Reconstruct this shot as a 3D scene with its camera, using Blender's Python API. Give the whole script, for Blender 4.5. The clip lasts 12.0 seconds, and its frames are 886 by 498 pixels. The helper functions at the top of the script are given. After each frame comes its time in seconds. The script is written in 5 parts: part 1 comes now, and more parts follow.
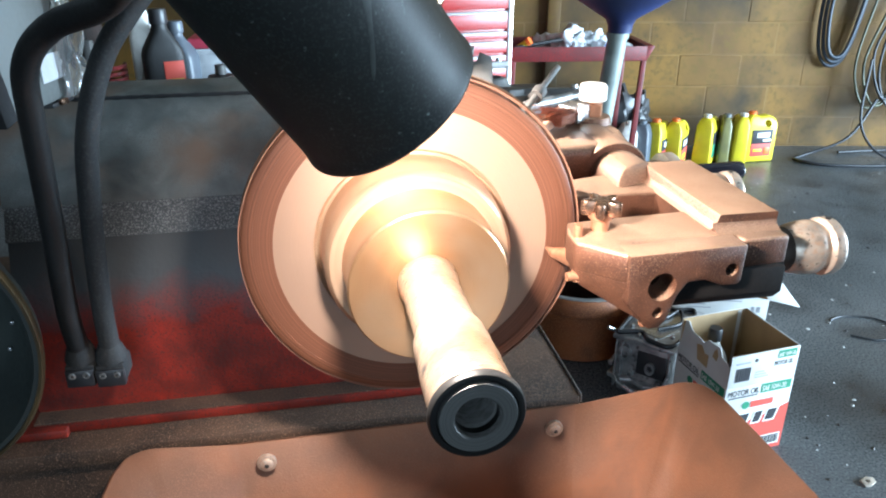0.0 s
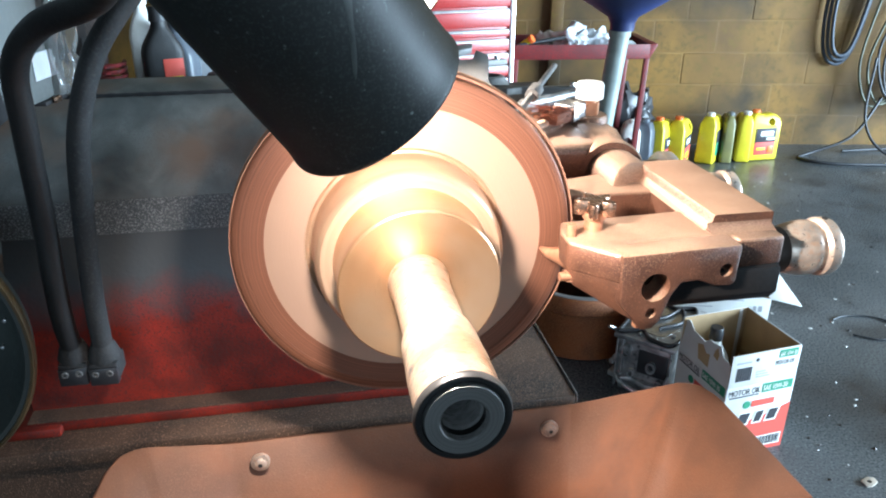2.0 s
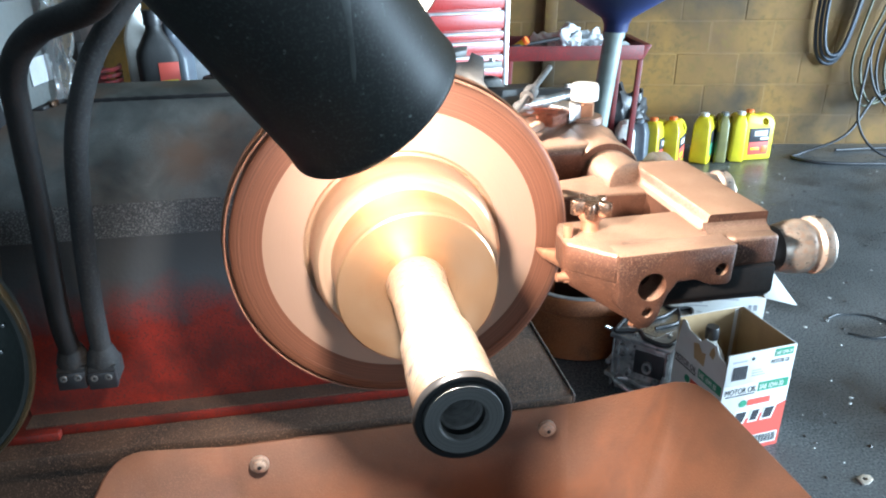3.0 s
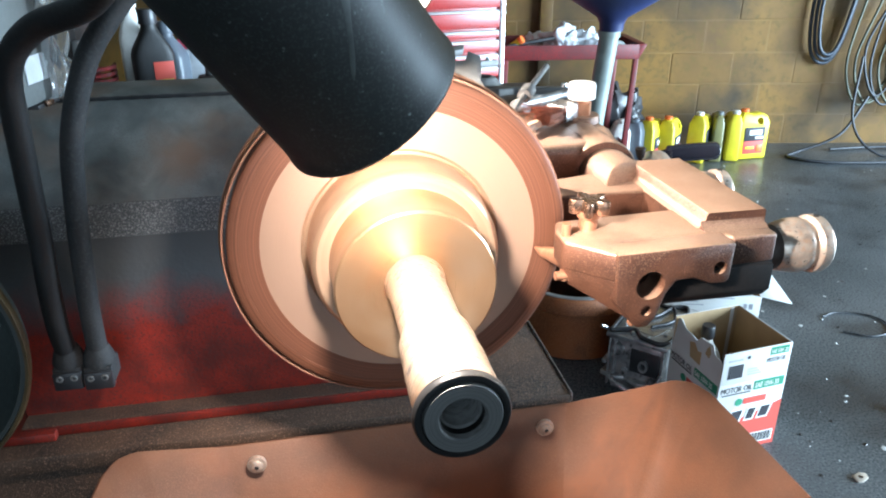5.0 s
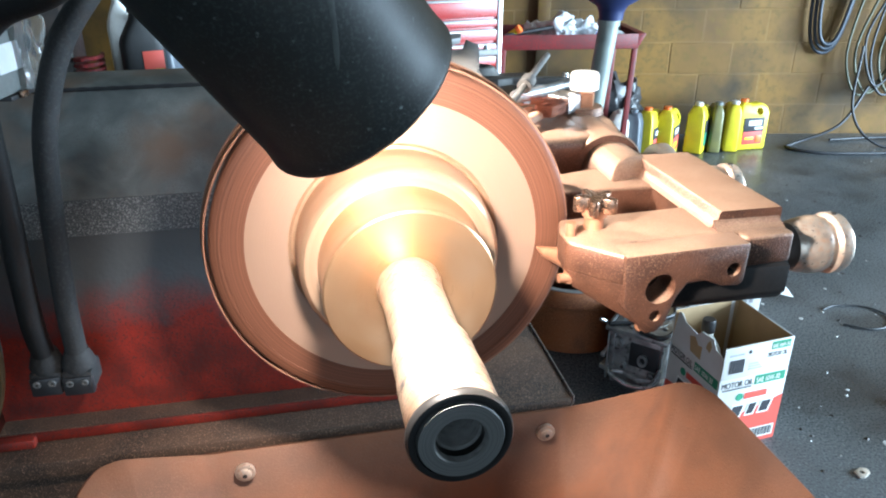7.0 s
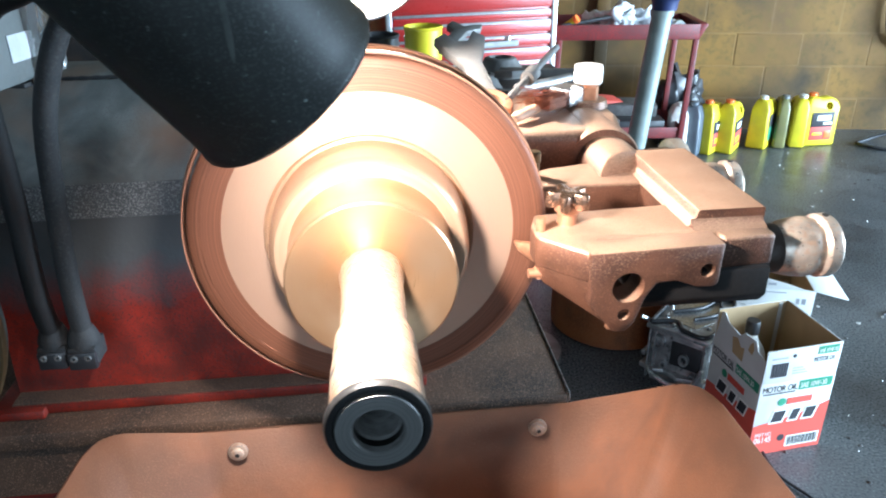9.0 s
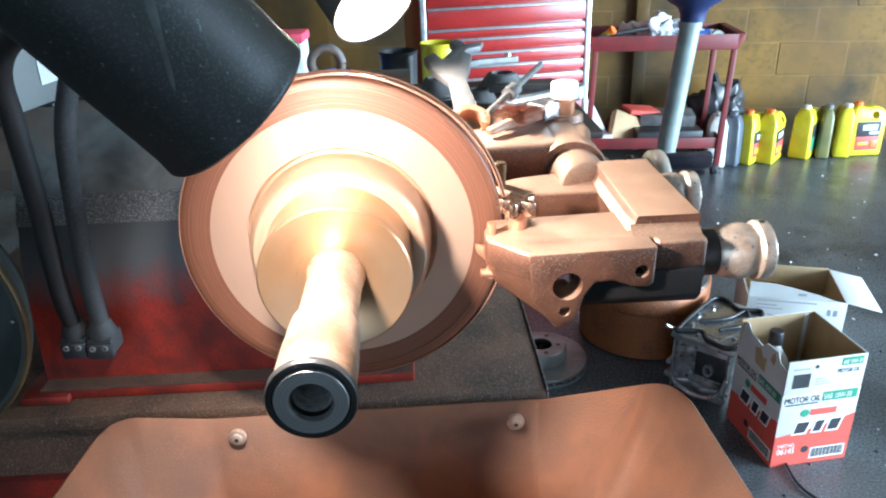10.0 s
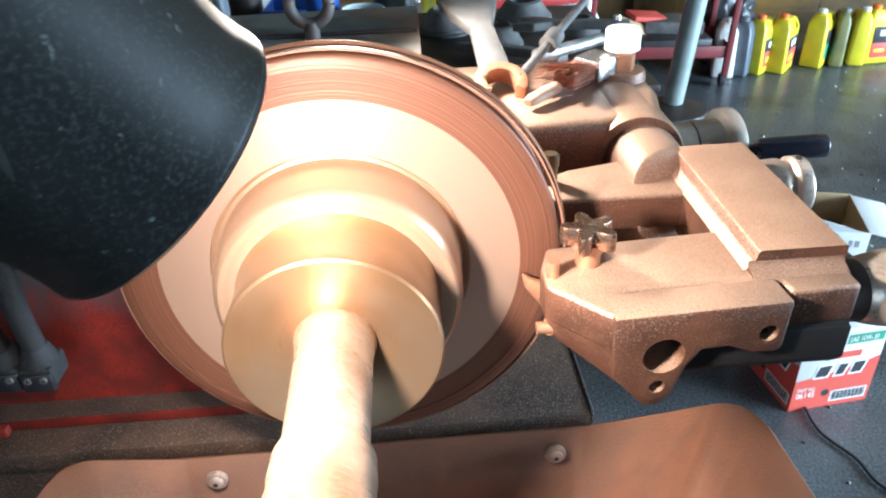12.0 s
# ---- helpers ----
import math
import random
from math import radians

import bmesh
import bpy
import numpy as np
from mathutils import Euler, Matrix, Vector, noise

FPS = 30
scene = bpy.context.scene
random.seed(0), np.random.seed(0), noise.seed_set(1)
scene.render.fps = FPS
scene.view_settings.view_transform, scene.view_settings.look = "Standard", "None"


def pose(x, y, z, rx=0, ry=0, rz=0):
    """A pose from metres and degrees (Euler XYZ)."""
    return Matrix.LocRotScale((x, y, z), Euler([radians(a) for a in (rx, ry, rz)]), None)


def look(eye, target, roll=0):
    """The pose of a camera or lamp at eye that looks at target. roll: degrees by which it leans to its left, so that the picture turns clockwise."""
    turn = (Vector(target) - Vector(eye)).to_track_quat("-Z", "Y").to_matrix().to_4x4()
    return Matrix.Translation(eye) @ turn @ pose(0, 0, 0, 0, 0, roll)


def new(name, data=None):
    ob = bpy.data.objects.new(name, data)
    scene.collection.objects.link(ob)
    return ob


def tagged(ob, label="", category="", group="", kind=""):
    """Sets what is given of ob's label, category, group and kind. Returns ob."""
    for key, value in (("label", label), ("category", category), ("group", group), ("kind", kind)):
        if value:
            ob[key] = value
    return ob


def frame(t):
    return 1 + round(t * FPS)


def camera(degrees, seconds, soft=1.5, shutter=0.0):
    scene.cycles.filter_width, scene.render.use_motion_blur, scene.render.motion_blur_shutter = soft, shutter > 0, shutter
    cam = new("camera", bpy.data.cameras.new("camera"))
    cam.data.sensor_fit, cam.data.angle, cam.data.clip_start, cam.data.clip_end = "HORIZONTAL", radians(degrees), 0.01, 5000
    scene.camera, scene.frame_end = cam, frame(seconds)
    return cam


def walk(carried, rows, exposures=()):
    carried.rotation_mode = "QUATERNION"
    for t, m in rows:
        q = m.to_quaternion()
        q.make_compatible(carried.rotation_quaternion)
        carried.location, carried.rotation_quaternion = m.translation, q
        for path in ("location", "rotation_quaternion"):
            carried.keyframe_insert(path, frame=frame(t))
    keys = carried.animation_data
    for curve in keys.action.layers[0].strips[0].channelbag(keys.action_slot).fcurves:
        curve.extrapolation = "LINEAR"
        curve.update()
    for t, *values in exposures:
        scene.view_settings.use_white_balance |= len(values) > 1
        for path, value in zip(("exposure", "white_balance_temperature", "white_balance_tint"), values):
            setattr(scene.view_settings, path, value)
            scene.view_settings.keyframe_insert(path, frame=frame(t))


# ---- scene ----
cam = camera(62.5, 12.0, soft=2.0, shutter=0.5)
METRES, EYE, TILT, LEAN, TURN = 0.41, 1.36, -23.7, 0.0, 0.0
ROWS = [
    (0.0, 0.0, 0.0, 0.0, 0.0, 0.0, -0.0),
    (0.5, 0.0052, 0.006, 0.004, 0.18, -0.03, 0.0),
    (1.0, 0.01, 0.008, 0.0046, 0.23, -0.05, -0.28),
    (1.5, 0.0199, 0.0102, 0.0042, 0.17, -0.16, -0.09),
    (2.0, 0.0221, 0.0096, 0.0032, 0.29, -0.17, -0.14),
    (2.5, 0.0182, 0.0055, 0.0037, 0.24, -0.06, -0.04),
    (3.0, 0.0184, 0.0008, 0.0029, -0.06, -0.04, 0.27),
    (5.0, 0.0137, 0.0037, 0.0018, -0.41, -0.08, 0.37),
    (5.5, 0.0129, 0.0043, 0.0027, -0.43, -0.12, 0.24),
    (6.0, 0.0125, 0.0131, 0.0037, -0.54, -0.22, 0.31),
    (6.5, 0.01, 0.0391, 0.0103, -0.57, -0.21, 0.35),
    (7.0, 0.0162, 0.0845, 0.0198, -0.63, -0.83, 0.42),
    (9.0, 0.178, 0.0856, 0.0243, 4.23, -1.63, -1.12),
    (9.5, 0.2816, 0.0073, 0.0144, 5.83, -0.98, -0.99),
    (10.0, 0.3559, -0.032, 0.0151, 8.01, -0.9, -1.44),
    (10.5, 0.3534, 0.0544, 0.0431, 8.75, -1.99, -1.55),
    (11.0, 0.2984, 0.1805, 0.1147, 8.92, -3.26, -1.95),
    (11.5, 0.248, 0.2834, 0.1578, 8.31, -5.5, -1.73),
    (12.0, 0.2241, 0.3736, 0.2006, 7.05, -8.28, -0.72),
]
walk(cam, [(t, pose(0, 0, EYE, TILT, LEAN, TURN) @ pose(METRES * x, METRES * y, METRES * z, 90 + pitch, roll, yaw)) for t, x, y, z, yaw, pitch, roll in ROWS],
     exposures=[(0.0, 0.12, 5800, 10), (7.0, 0.12, 5800, 10), (9.0, 0.20, 5650, 10), (10.5, 0.20, 5650, 10), (12.0, -0.06, 5650, 10)])

# ---- light ----
world = bpy.data.worlds.new("world")
scene.world = world
world.use_nodes = True
wn = world.node_tree.nodes
sky = wn.new("ShaderNodeTexSky")
sky.sky_type, sky.sun_disc = "NISHITA", False
sky.sun_elevation, sky.sun_rotation = radians(40), radians(120)
world.node_tree.links.new(sky.outputs[0], wn["Background"].inputs[0])
wn["Background"].inputs[1].default_value = 0.1


def area(name, m, w, h, power, color):
    d = bpy.data.lights.new(name, "AREA")
    d.shape, d.size, d.size_y, d.energy, d.color = "RECTANGLE", w, h, power, color
    o = new(name, d)
    o.matrix_world = m
    return o


def bulb_light(name, at, way, power, color, size, spread):
    """A reflector bulb: strongest along its way."""
    d = bpy.data.lights.new(name, "SPOT")
    d.energy, d.color, d.shadow_soft_size, d.spot_size, d.spot_blend = power, color, size, radians(spread), 1.0
    o = new(name, d)
    o.matrix_world = look(at, Vector(at) + Vector(way))
    return o


DAY = (0.70, 0.89, 1.0)
WARM = (1.0, 0.84, 0.69)
area("daylight_east", look((8.9, 0.1, 1.8), (0.3, 1.7, 0.6)), 6.0, 3.4, 3500, DAY)
# Added front fill from an unseen opening behind the camera.
area("daylight_south", look((0.2, -4.9, 1.9), (0.2, 2.0, 0.6)), 2.5, 3.2, 72, DAY)
LAMP_EYE, LAMP_WAY = Vector((-0.0291, 0.374, 1.2795)), Vector((0.486, 0.396, -0.779)).normalized()
LAMP2_EYE, LAMP2_WAY = Vector((-0.030, 0.740, 1.292)), Vector((0.60, -0.52, -0.62)).normalized()
BULB_AT = Vector((-0.0265, 0.3465, 1.2770))
bulb_light("bulb_light", BULB_AT, LAMP_WAY, 25.0, WARM, 0.016, 163)
bulb_light("bulb_light", LAMP2_EYE - LAMP2_WAY * 0.012, LAMP2_WAY, 18.0, WARM, 0.018, 150)


# ---- materials ----
def mat(name, base, second=None, rough=0.6, metal=0.0, scale=12.0, fine=160.0, dust=None, dust_at=0.55, bump=0.25,
        bump_scale=220.0, spots=None, spots_at=0.68, spots_scale=60.0, rough_var=0.15, spec=0.5, stretch=None, soot=None, soft=0.22, up_tone=None, spots_soft=0.05, placed=False):
    """Two tones at a coarse scale, dust at a fine one, spots of a third colour, and relief."""
    m = bpy.data.materials.new(name)
    m.use_nodes = True
    n, l = m.node_tree.nodes, m.node_tree.links
    b = n["Principled BSDF"]
    tc = n.new("ShaderNodeTexCoord")
    src = n.new("ShaderNodeNewGeometry").outputs["Position"] if placed else tc.outputs["Object"]
    if stretch:
        mp = n.new("ShaderNodeMapping")
        mp.inputs["Scale"].default_value = stretch
        l.new(src, mp.inputs[0])
        src = mp.outputs[0]

    def noise_at(s, detail=5.0, dist=0.0):
        t = n.new("ShaderNodeTexNoise")
        t.inputs["Scale"].default_value, t.inputs["Detail"].default_value, t.inputs["Distortion"].default_value = s, detail, dist
        l.new(src, t.inputs["Vector"])
        return t.outputs["Fac"]

    def ramp(fac, a, z):
        r = n.new("ShaderNodeMapRange")
        r.inputs["From Min"].default_value, r.inputs["From Max"].default_value = a, z
        l.new(fac, r.inputs["Value"])
        return r.outputs[0]

    def mix(fac, a, c):
        x = n.new("ShaderNodeMix")
        x.data_type = "RGBA"
        l.new(fac, x.inputs[0])
        for sock, v in ((x.inputs[6], a), (x.inputs[7], c)):
            if isinstance(v, tuple):
                sock.default_value = (*v, 1)
            else:
                l.new(v, sock)
        return x.outputs[2]

    second = second or tuple(c * 0.72 for c in base)
    coarse = noise_at(scale, 6.0, 0.4)
    col = mix(ramp(coarse, 0.38, 0.64), base, second)
    grain = noise_at(fine, 4.0)
    if dust:
        col = mix(ramp(grain, dust_at - soft / 2, dust_at + soft / 2), col, dust)
    if spots:
        col = mix(ramp(noise_at(spots_scale, 4.0), spots_at - spots_soft / 2, spots_at + spots_soft / 2), col, spots)
    if up_tone:
        # another colour on faces that look up, broken by noise: (colour, how much)
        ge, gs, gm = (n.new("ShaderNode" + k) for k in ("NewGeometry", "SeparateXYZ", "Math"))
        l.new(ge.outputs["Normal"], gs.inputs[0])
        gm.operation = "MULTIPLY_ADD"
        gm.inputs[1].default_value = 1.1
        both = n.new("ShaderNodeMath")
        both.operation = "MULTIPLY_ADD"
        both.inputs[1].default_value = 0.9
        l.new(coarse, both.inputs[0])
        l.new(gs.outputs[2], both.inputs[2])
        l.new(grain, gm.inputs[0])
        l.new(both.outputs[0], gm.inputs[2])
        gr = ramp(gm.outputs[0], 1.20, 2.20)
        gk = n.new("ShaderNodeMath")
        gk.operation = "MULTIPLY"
        gk.inputs[1].default_value = up_tone[1]
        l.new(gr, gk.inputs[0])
        col = mix(gk.outputs[0], col, up_tone[0])
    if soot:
        # turns to another colour with height, with a ragged edge: (colour, from z, to z)
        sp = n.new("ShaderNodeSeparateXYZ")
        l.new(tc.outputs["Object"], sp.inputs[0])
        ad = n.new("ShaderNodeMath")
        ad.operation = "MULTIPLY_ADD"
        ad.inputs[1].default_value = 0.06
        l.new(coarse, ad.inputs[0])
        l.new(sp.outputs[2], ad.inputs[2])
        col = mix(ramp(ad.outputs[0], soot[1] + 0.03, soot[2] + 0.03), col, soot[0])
    l.new(col, b.inputs["Base Color"])
    rr = n.new("ShaderNodeMapRange")
    rr.inputs["To Min"].default_value, rr.inputs["To Max"].default_value = max(0.03, rough - rough_var), min(1, rough + rough_var)
    l.new(grain, rr.inputs["Value"])
    l.new(rr.outputs[0], b.inputs["Roughness"])
    b.inputs["Metallic"].default_value = metal
    b.inputs["Specular IOR Level"].default_value = spec
    if bump:
        bp = n.new("ShaderNodeBump")
        bp.inputs["Strength"].default_value, bp.inputs["Distance"].default_value = bump, 0.002
        l.new(noise_at(bump_scale, 4.0), bp.inputs["Height"])
        l.new(bp.outputs[0], b.inputs["Normal"])
    return m


def turned(name, dark, light, rough, metal, rings=900.0, contrast=(0.35, 0.65), bump=0.3, smear=0.25):
    """A face turned on a lathe: fine rings about the y axis."""
    m = bpy.data.materials.new(name)
    m.use_nodes = True
    n, l = m.node_tree.nodes, m.node_tree.links
    b = n["Principled BSDF"]
    tc, sep, comb, ln = (n.new("ShaderNode" + k) for k in ("TexCoord", "SeparateXYZ", "CombineXYZ", "VectorMath"))
    ln.operation = "LENGTH"
    l.new(tc.outputs["Object"], sep.inputs[0])
    l.new(sep.outputs[0], comb.inputs[0])
    l.new(sep.outputs[2], comb.inputs[1])
    l.new(comb.outputs[0], ln.inputs[0])
    t = n.new("ShaderNodeTexNoise")
    t.noise_dimensions = "1D"
    t.inputs["Scale"].default_value, t.inputs["Detail"].default_value = rings, 3.0
    l.new(ln.outputs["Value"], t.inputs["W"])
    s = n.new("ShaderNodeTexNoise")
    s.inputs["Scale"].default_value = 22.0
    l.new(tc.outputs["Object"], s.inputs["Vector"])
    add = n.new("ShaderNodeMath")
    add.operation = "MULTIPLY_ADD"
    add.inputs[1].default_value = smear
    l.new(s.outputs["Fac"], add.inputs[0])
    l.new(t.outputs["Fac"], add.inputs[2])
    r = n.new("ShaderNodeMapRange")
    r.inputs["From Min"].default_value, r.inputs["From Max"].default_value = contrast[0] + smear / 2, contrast[1] + smear / 2
    l.new(add.outputs[0], r.inputs["Value"])
    x = n.new("ShaderNodeMix")
    x.data_type = "RGBA"
    x.inputs[6].default_value, x.inputs[7].default_value = (*dark, 1), (*light, 1)
    l.new(r.outputs[0], x.inputs[0])
    l.new(x.outputs[2], b.inputs["Base Color"])
    b.inputs["Roughness"].default_value, b.inputs["Metallic"].default_value = rough, metal
    bp = n.new("ShaderNodeBump")
    bp.inputs["Strength"].default_value, bp.inputs["Distance"].default_value = bump, 0.0006
    l.new(t.outputs["Fac"], bp.inputs["Height"])
    l.new(bp.outputs[0], b.inputs["Normal"])
    return m


def flat(name, color, rough=0.5, metal=0.0, glow=0.0):
    m = bpy.data.materials.new(name)
    m.use_nodes = True
    b = m.node_tree.nodes["Principled BSDF"]
    b.inputs["Base Color"].default_value = (*color, 1)
    b.inputs["Roughness"].default_value, b.inputs["Metallic"].default_value = rough, metal
    if glow:
        b.inputs["Emission Color"].default_value, b.inputs["Emission Strength"].default_value = (*color, 1), glow
    return m


M_RUST = turned("rusty_rotor_face", (0.108, 0.041, 0.022), (0.170, 0.072, 0.041), 0.46, 0.4, 700.0, (0.25, 0.75), 0.35)
M_CUT = turned("fresh_cut_iron", (0.34, 0.22, 0.155), (0.41, 0.272, 0.197), 0.40, 0.6, 2600.0, (0.3, 0.7), 0.25, 0.1)
M_HAT = turned("rotor_hat_iron", (0.38, 0.245, 0.155), (0.45, 0.30, 0.20), 0.38, 0.7, 260.0, (0.2, 0.8), bump=0.05)
M_EDGE = turned("rotor_edge", (0.12, 0.05, 0.03), (0.34, 0.17, 0.11), 0.55, 0.3, 1200.0)
M_BRASS = mat("worn_steel_bell", (0.46, 0.283, 0.158), (0.32, 0.183, 0.095), 0.30, 0.88, 13, 300, bump=0.02, rough_var=0.06, spots=(0.40, 0.27, 0.17), spots_at=0.56, spots_scale=30, spots_soft=0.2)
M_SHAFT = mat("ground_steel_shaft", (0.58, 0.45, 0.335), (0.53, 0.395, 0.285), 0.30, 0.82, 9, 260, bump=0.02, spots=(0.30, 0.185, 0.115), spots_at=0.60, spots_scale=17, spots_soft=0.16)
M_NUTFACE = turned("ground_nut_face", (0.17, 0.17, 0.162), (0.25, 0.247, 0.235), 0.32, 0.5, 1500.0, bump=0.12, smear=0.15)
M_BORE = mat("oily_threaded_steel", (0.40, 0.39, 0.37), (0.22, 0.215, 0.205), 0.28, 0.35, 40, 300, bump=0.1)
M_BLACKSTEEL = mat("black_oxide_steel", (0.010, 0.010, 0.0105), (0.018, 0.017, 0.016), 0.40, 0.0, 30, 200, bump=0.1, spec=0.25)
M_STEEL = mat("bright_steel", (0.55, 0.56, 0.57), (0.40, 0.40, 0.40), 0.3, 0.9, 30, 300, bump=0.08)
M_CAST = mat("copper_dusted_cast_iron", (0.115, 0.050, 0.029), (0.060, 0.028, 0.018), 0.38, 0.4, 26, 900, dust=(0.24, 0.12, 0.073), dust_at=0.66, bump=0.34, bump_scale=800, up_tone=((0.54, 0.36, 0.25), 0.74))
M_CASTDK = mat("dark_iron_barrel", (0.025, 0.022, 0.021), (0.05, 0.035, 0.028), 0.5, 0.3, 20, 300, bump=0.2)
M_KNURL = mat("dusty_knurled_steel", (0.66, 0.55, 0.45), (0.38, 0.31, 0.26), 0.32, 0.55, 55, 300, dust=(0.55, 0.37, 0.26), dust_at=0.60, bump=0.12)
M_DIAL = mat("dusty_bright_dial", (0.62, 0.55, 0.47), (0.42, 0.37, 0.31), 0.36, 0.45, 30, 300, dust=(0.60, 0.46, 0.35), dust_at=0.6, bump=0.08)
M_COPPER = mat("copper_dusted_steel", (0.48, 0.24, 0.14), (0.34, 0.16, 0.09), 0.42, 0.6, 60, 300, bump=0.2)
M_CHROME = mat("tarnished_chrome", (0.30, 0.20, 0.145), (0.15, 0.08, 0.05), 0.26, 0.9, 50, 260, bump=0.1)
M_PLATE = mat("grit_covered_bed", (0.100, 0.056, 0.034), (0.036, 0.024, 0.018), 0.65, 0.2, 14, 700, dust=(0.36, 0.22, 0.14), dust_at=0.645, bump=0.8, bump_scale=700)
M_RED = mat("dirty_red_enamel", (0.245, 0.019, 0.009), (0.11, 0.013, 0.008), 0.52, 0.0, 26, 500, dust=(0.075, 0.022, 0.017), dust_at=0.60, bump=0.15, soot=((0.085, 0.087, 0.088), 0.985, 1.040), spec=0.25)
M_HOOD = mat("soot_grey_enamel", (0.210, 0.222, 0.210), (0.088, 0.097, 0.093), 0.52, 0.0, 22, 900, dust=(0.13, 0.125, 0.118), dust_at=0.62, bump=0.12, bump_scale=900, spots=(0.19, 0.135, 0.10), spots_at=0.58, spots_scale=13, spots_soft=0.2)
M_LEDGE = mat("iron_dust_ledge", (0.13, 0.136, 0.138), (0.080, 0.085, 0.088), 0.6, 0.15, 22, 620, dust=(0.40, 0.405, 0.40), dust_at=0.585, bump=0.8, bump_scale=700)
M_HOPPER = mat("rust_dusted_plastic", (0.265, 0.108, 0.054), (0.150, 0.072, 0.044), 0.62, 0.0, 8, 900, dust=(0.235, 0.118, 0.072), dust_at=0.60, bump=0.2, bump_scale=500, spots=(0.13, 0.066, 0.043), spots_at=0.62, spots_scale=12, spots_soft=0.3, spec=0.3)
M_SHADE = mat("black_lamp_enamel", (0.0075, 0.0092, 0.0092), (0.014, 0.017, 0.0165), 0.50, 0.0, 9, 700, dust=(0.034, 0.041, 0.039), dust_at=0.60, bump=0.02, bump_scale=420, spots=(0.13, 0.15, 0.145), spots_at=0.72, spots_scale=260, spots_soft=0.10, spec=0.42)
M_DRIP = mat("dried_drip", (0.040, 0.047, 0.044), (0.022, 0.026, 0.025), 0.5, 0.0, 90, 500, bump=0.05)
M_SHADEIN = flat("white_lamp_lining", (0.8, 0.78, 0.72), 0.4)
M_BULB = flat("glowing_bulb", (1.0, 0.86, 0.62), 0.4, 0.0, 30.0)
M_HOSE = mat("dusty_rubber_hose", (0.014, 0.015, 0.016), (0.026, 0.026, 0.026), 0.75, 0.0, 25, 400, dust=(0.040, 0.040, 0.039), dust_at=0.60, bump=0.3)
M_HOSESMOOTH = mat("black_rubber_hose", (0.009, 0.0095, 0.010), (0.016, 0.016, 0.016), 0.55, 0.0, 25, 400, bump=0.15)
M_BARREL = mat("black_painted_iron", (0.006, 0.006, 0.0065), (0.011, 0.010, 0.0095), 0.7, 0.0, 30, 500, dust=(0.022, 0.016, 0.013), dust_at=0.66, bump=0.12, spec=0.12)
M_BLACK = mat("black_plastic", (0.018, 0.018, 0.02), (0.03, 0.03, 0.032), 0.4, 0.0, 20, 200, bump=0.05)
M_HANDLE = mat("glossy_black_handle", (0.012, 0.013, 0.02), (0.02, 0.02, 0.028), 0.18, 0.0, 20, 200, bump=0.02)
M_GREYBOX = mat("grey_painted_sheet", (0.16, 0.172, 0.168), (0.125, 0.135, 0.132), 0.5, 0.0, 6, 200, bump=0.08)
M_FILM = flat("clear_plastic_film", (0.62, 0.65, 0.65), 0.18)
M_FILM.node_tree.nodes["Principled BSDF"].inputs["Transmission Weight"].default_value = 0.85
M_WHITE = mat("white_plastic", (0.75, 0.74, 0.70), (0.62, 0.60, 0.55), 0.45, 0.0, 30, 200, bump=0.05)
M_FLOOR = mat("oily_concrete", (0.050, 0.058, 0.063), (0.094, 0.102, 0.107), 0.31, 0.0, 1.9, 150, dust=(0.24, 0.25, 0.255), dust_at=0.655, bump=0.35, bump_scale=90, spots=(0.022, 0.023, 0.026), spots_at=0.60, spots_scale=2.4, rough_var=0.25, spots_soft=0.22)
M_WALL = mat("grimy_yellow_block_paint", (0.215, 0.112, 0.022), (0.118, 0.064, 0.020), 0.62, 0.0, 1.7, 30, dust=(0.14, 0.085, 0.02), dust_at=0.60, bump=0.3, bump_scale=70, spots=(0.050, 0.034, 0.016), spots_at=0.57, spots_scale=2.2, spots_soft=0.26, spec=0.3, placed=True)
M_JOINT = mat("yellow_mortar", (0.225, 0.12, 0.025), (0.125, 0.068, 0.021), 0.75, 0.0, 1.7, 30, bump=0.3, spots=(0.055, 0.037, 0.018), spots_at=0.57, spots_scale=2.2, spots_soft=0.26, placed=True)
M_PLAIN = mat("plain_shop_wall", (0.20, 0.19, 0.175), (0.15, 0.143, 0.13), 0.8, 0.0, 1.0, 30, bump=0.1)
M_CABRED = mat("red_cabinet_paint", (0.36, 0.022, 0.018), (0.28, 0.018, 0.015), 0.32, 0.0, 6, 120, bump=0.03)
M_CARTRED = mat("scuffed_red_cart_paint", (0.22, 0.022, 0.022), (0.14, 0.02, 0.02), 0.45, 0.0, 9, 120, dust=(0.10, 0.03, 0.03), bump=0.08)
M_TRIM = mat("aluminium_trim", (0.62, 0.63, 0.64), (0.5, 0.5, 0.5), 0.32, 0.85, 20, 200, bump=0.03)
M_POLE = mat("grey_green_painted_tube", (0.27, 0.31, 0.29), (0.20, 0.23, 0.215), 0.45, 0.1, 14, 200, bump=0.08)
M_BLUE = mat("blue_funnel_plastic", (0.022, 0.035, 0.12), (0.018, 0.026, 0.08), 0.5, 0.0, 8, 200, bump=0.05)
M_YELLOW = mat("yellow_jug_plastic", (0.66, 0.56, 0.02), (0.56, 0.46, 0.02), 0.4, 0.0, 12, 200, bump=0.03)
M_OLIVE = mat("olive_jug_plastic", (0.20, 0.19, 0.07), (0.15, 0.14, 0.06), 0.35, 0.0, 12, 200, bump=0.03)
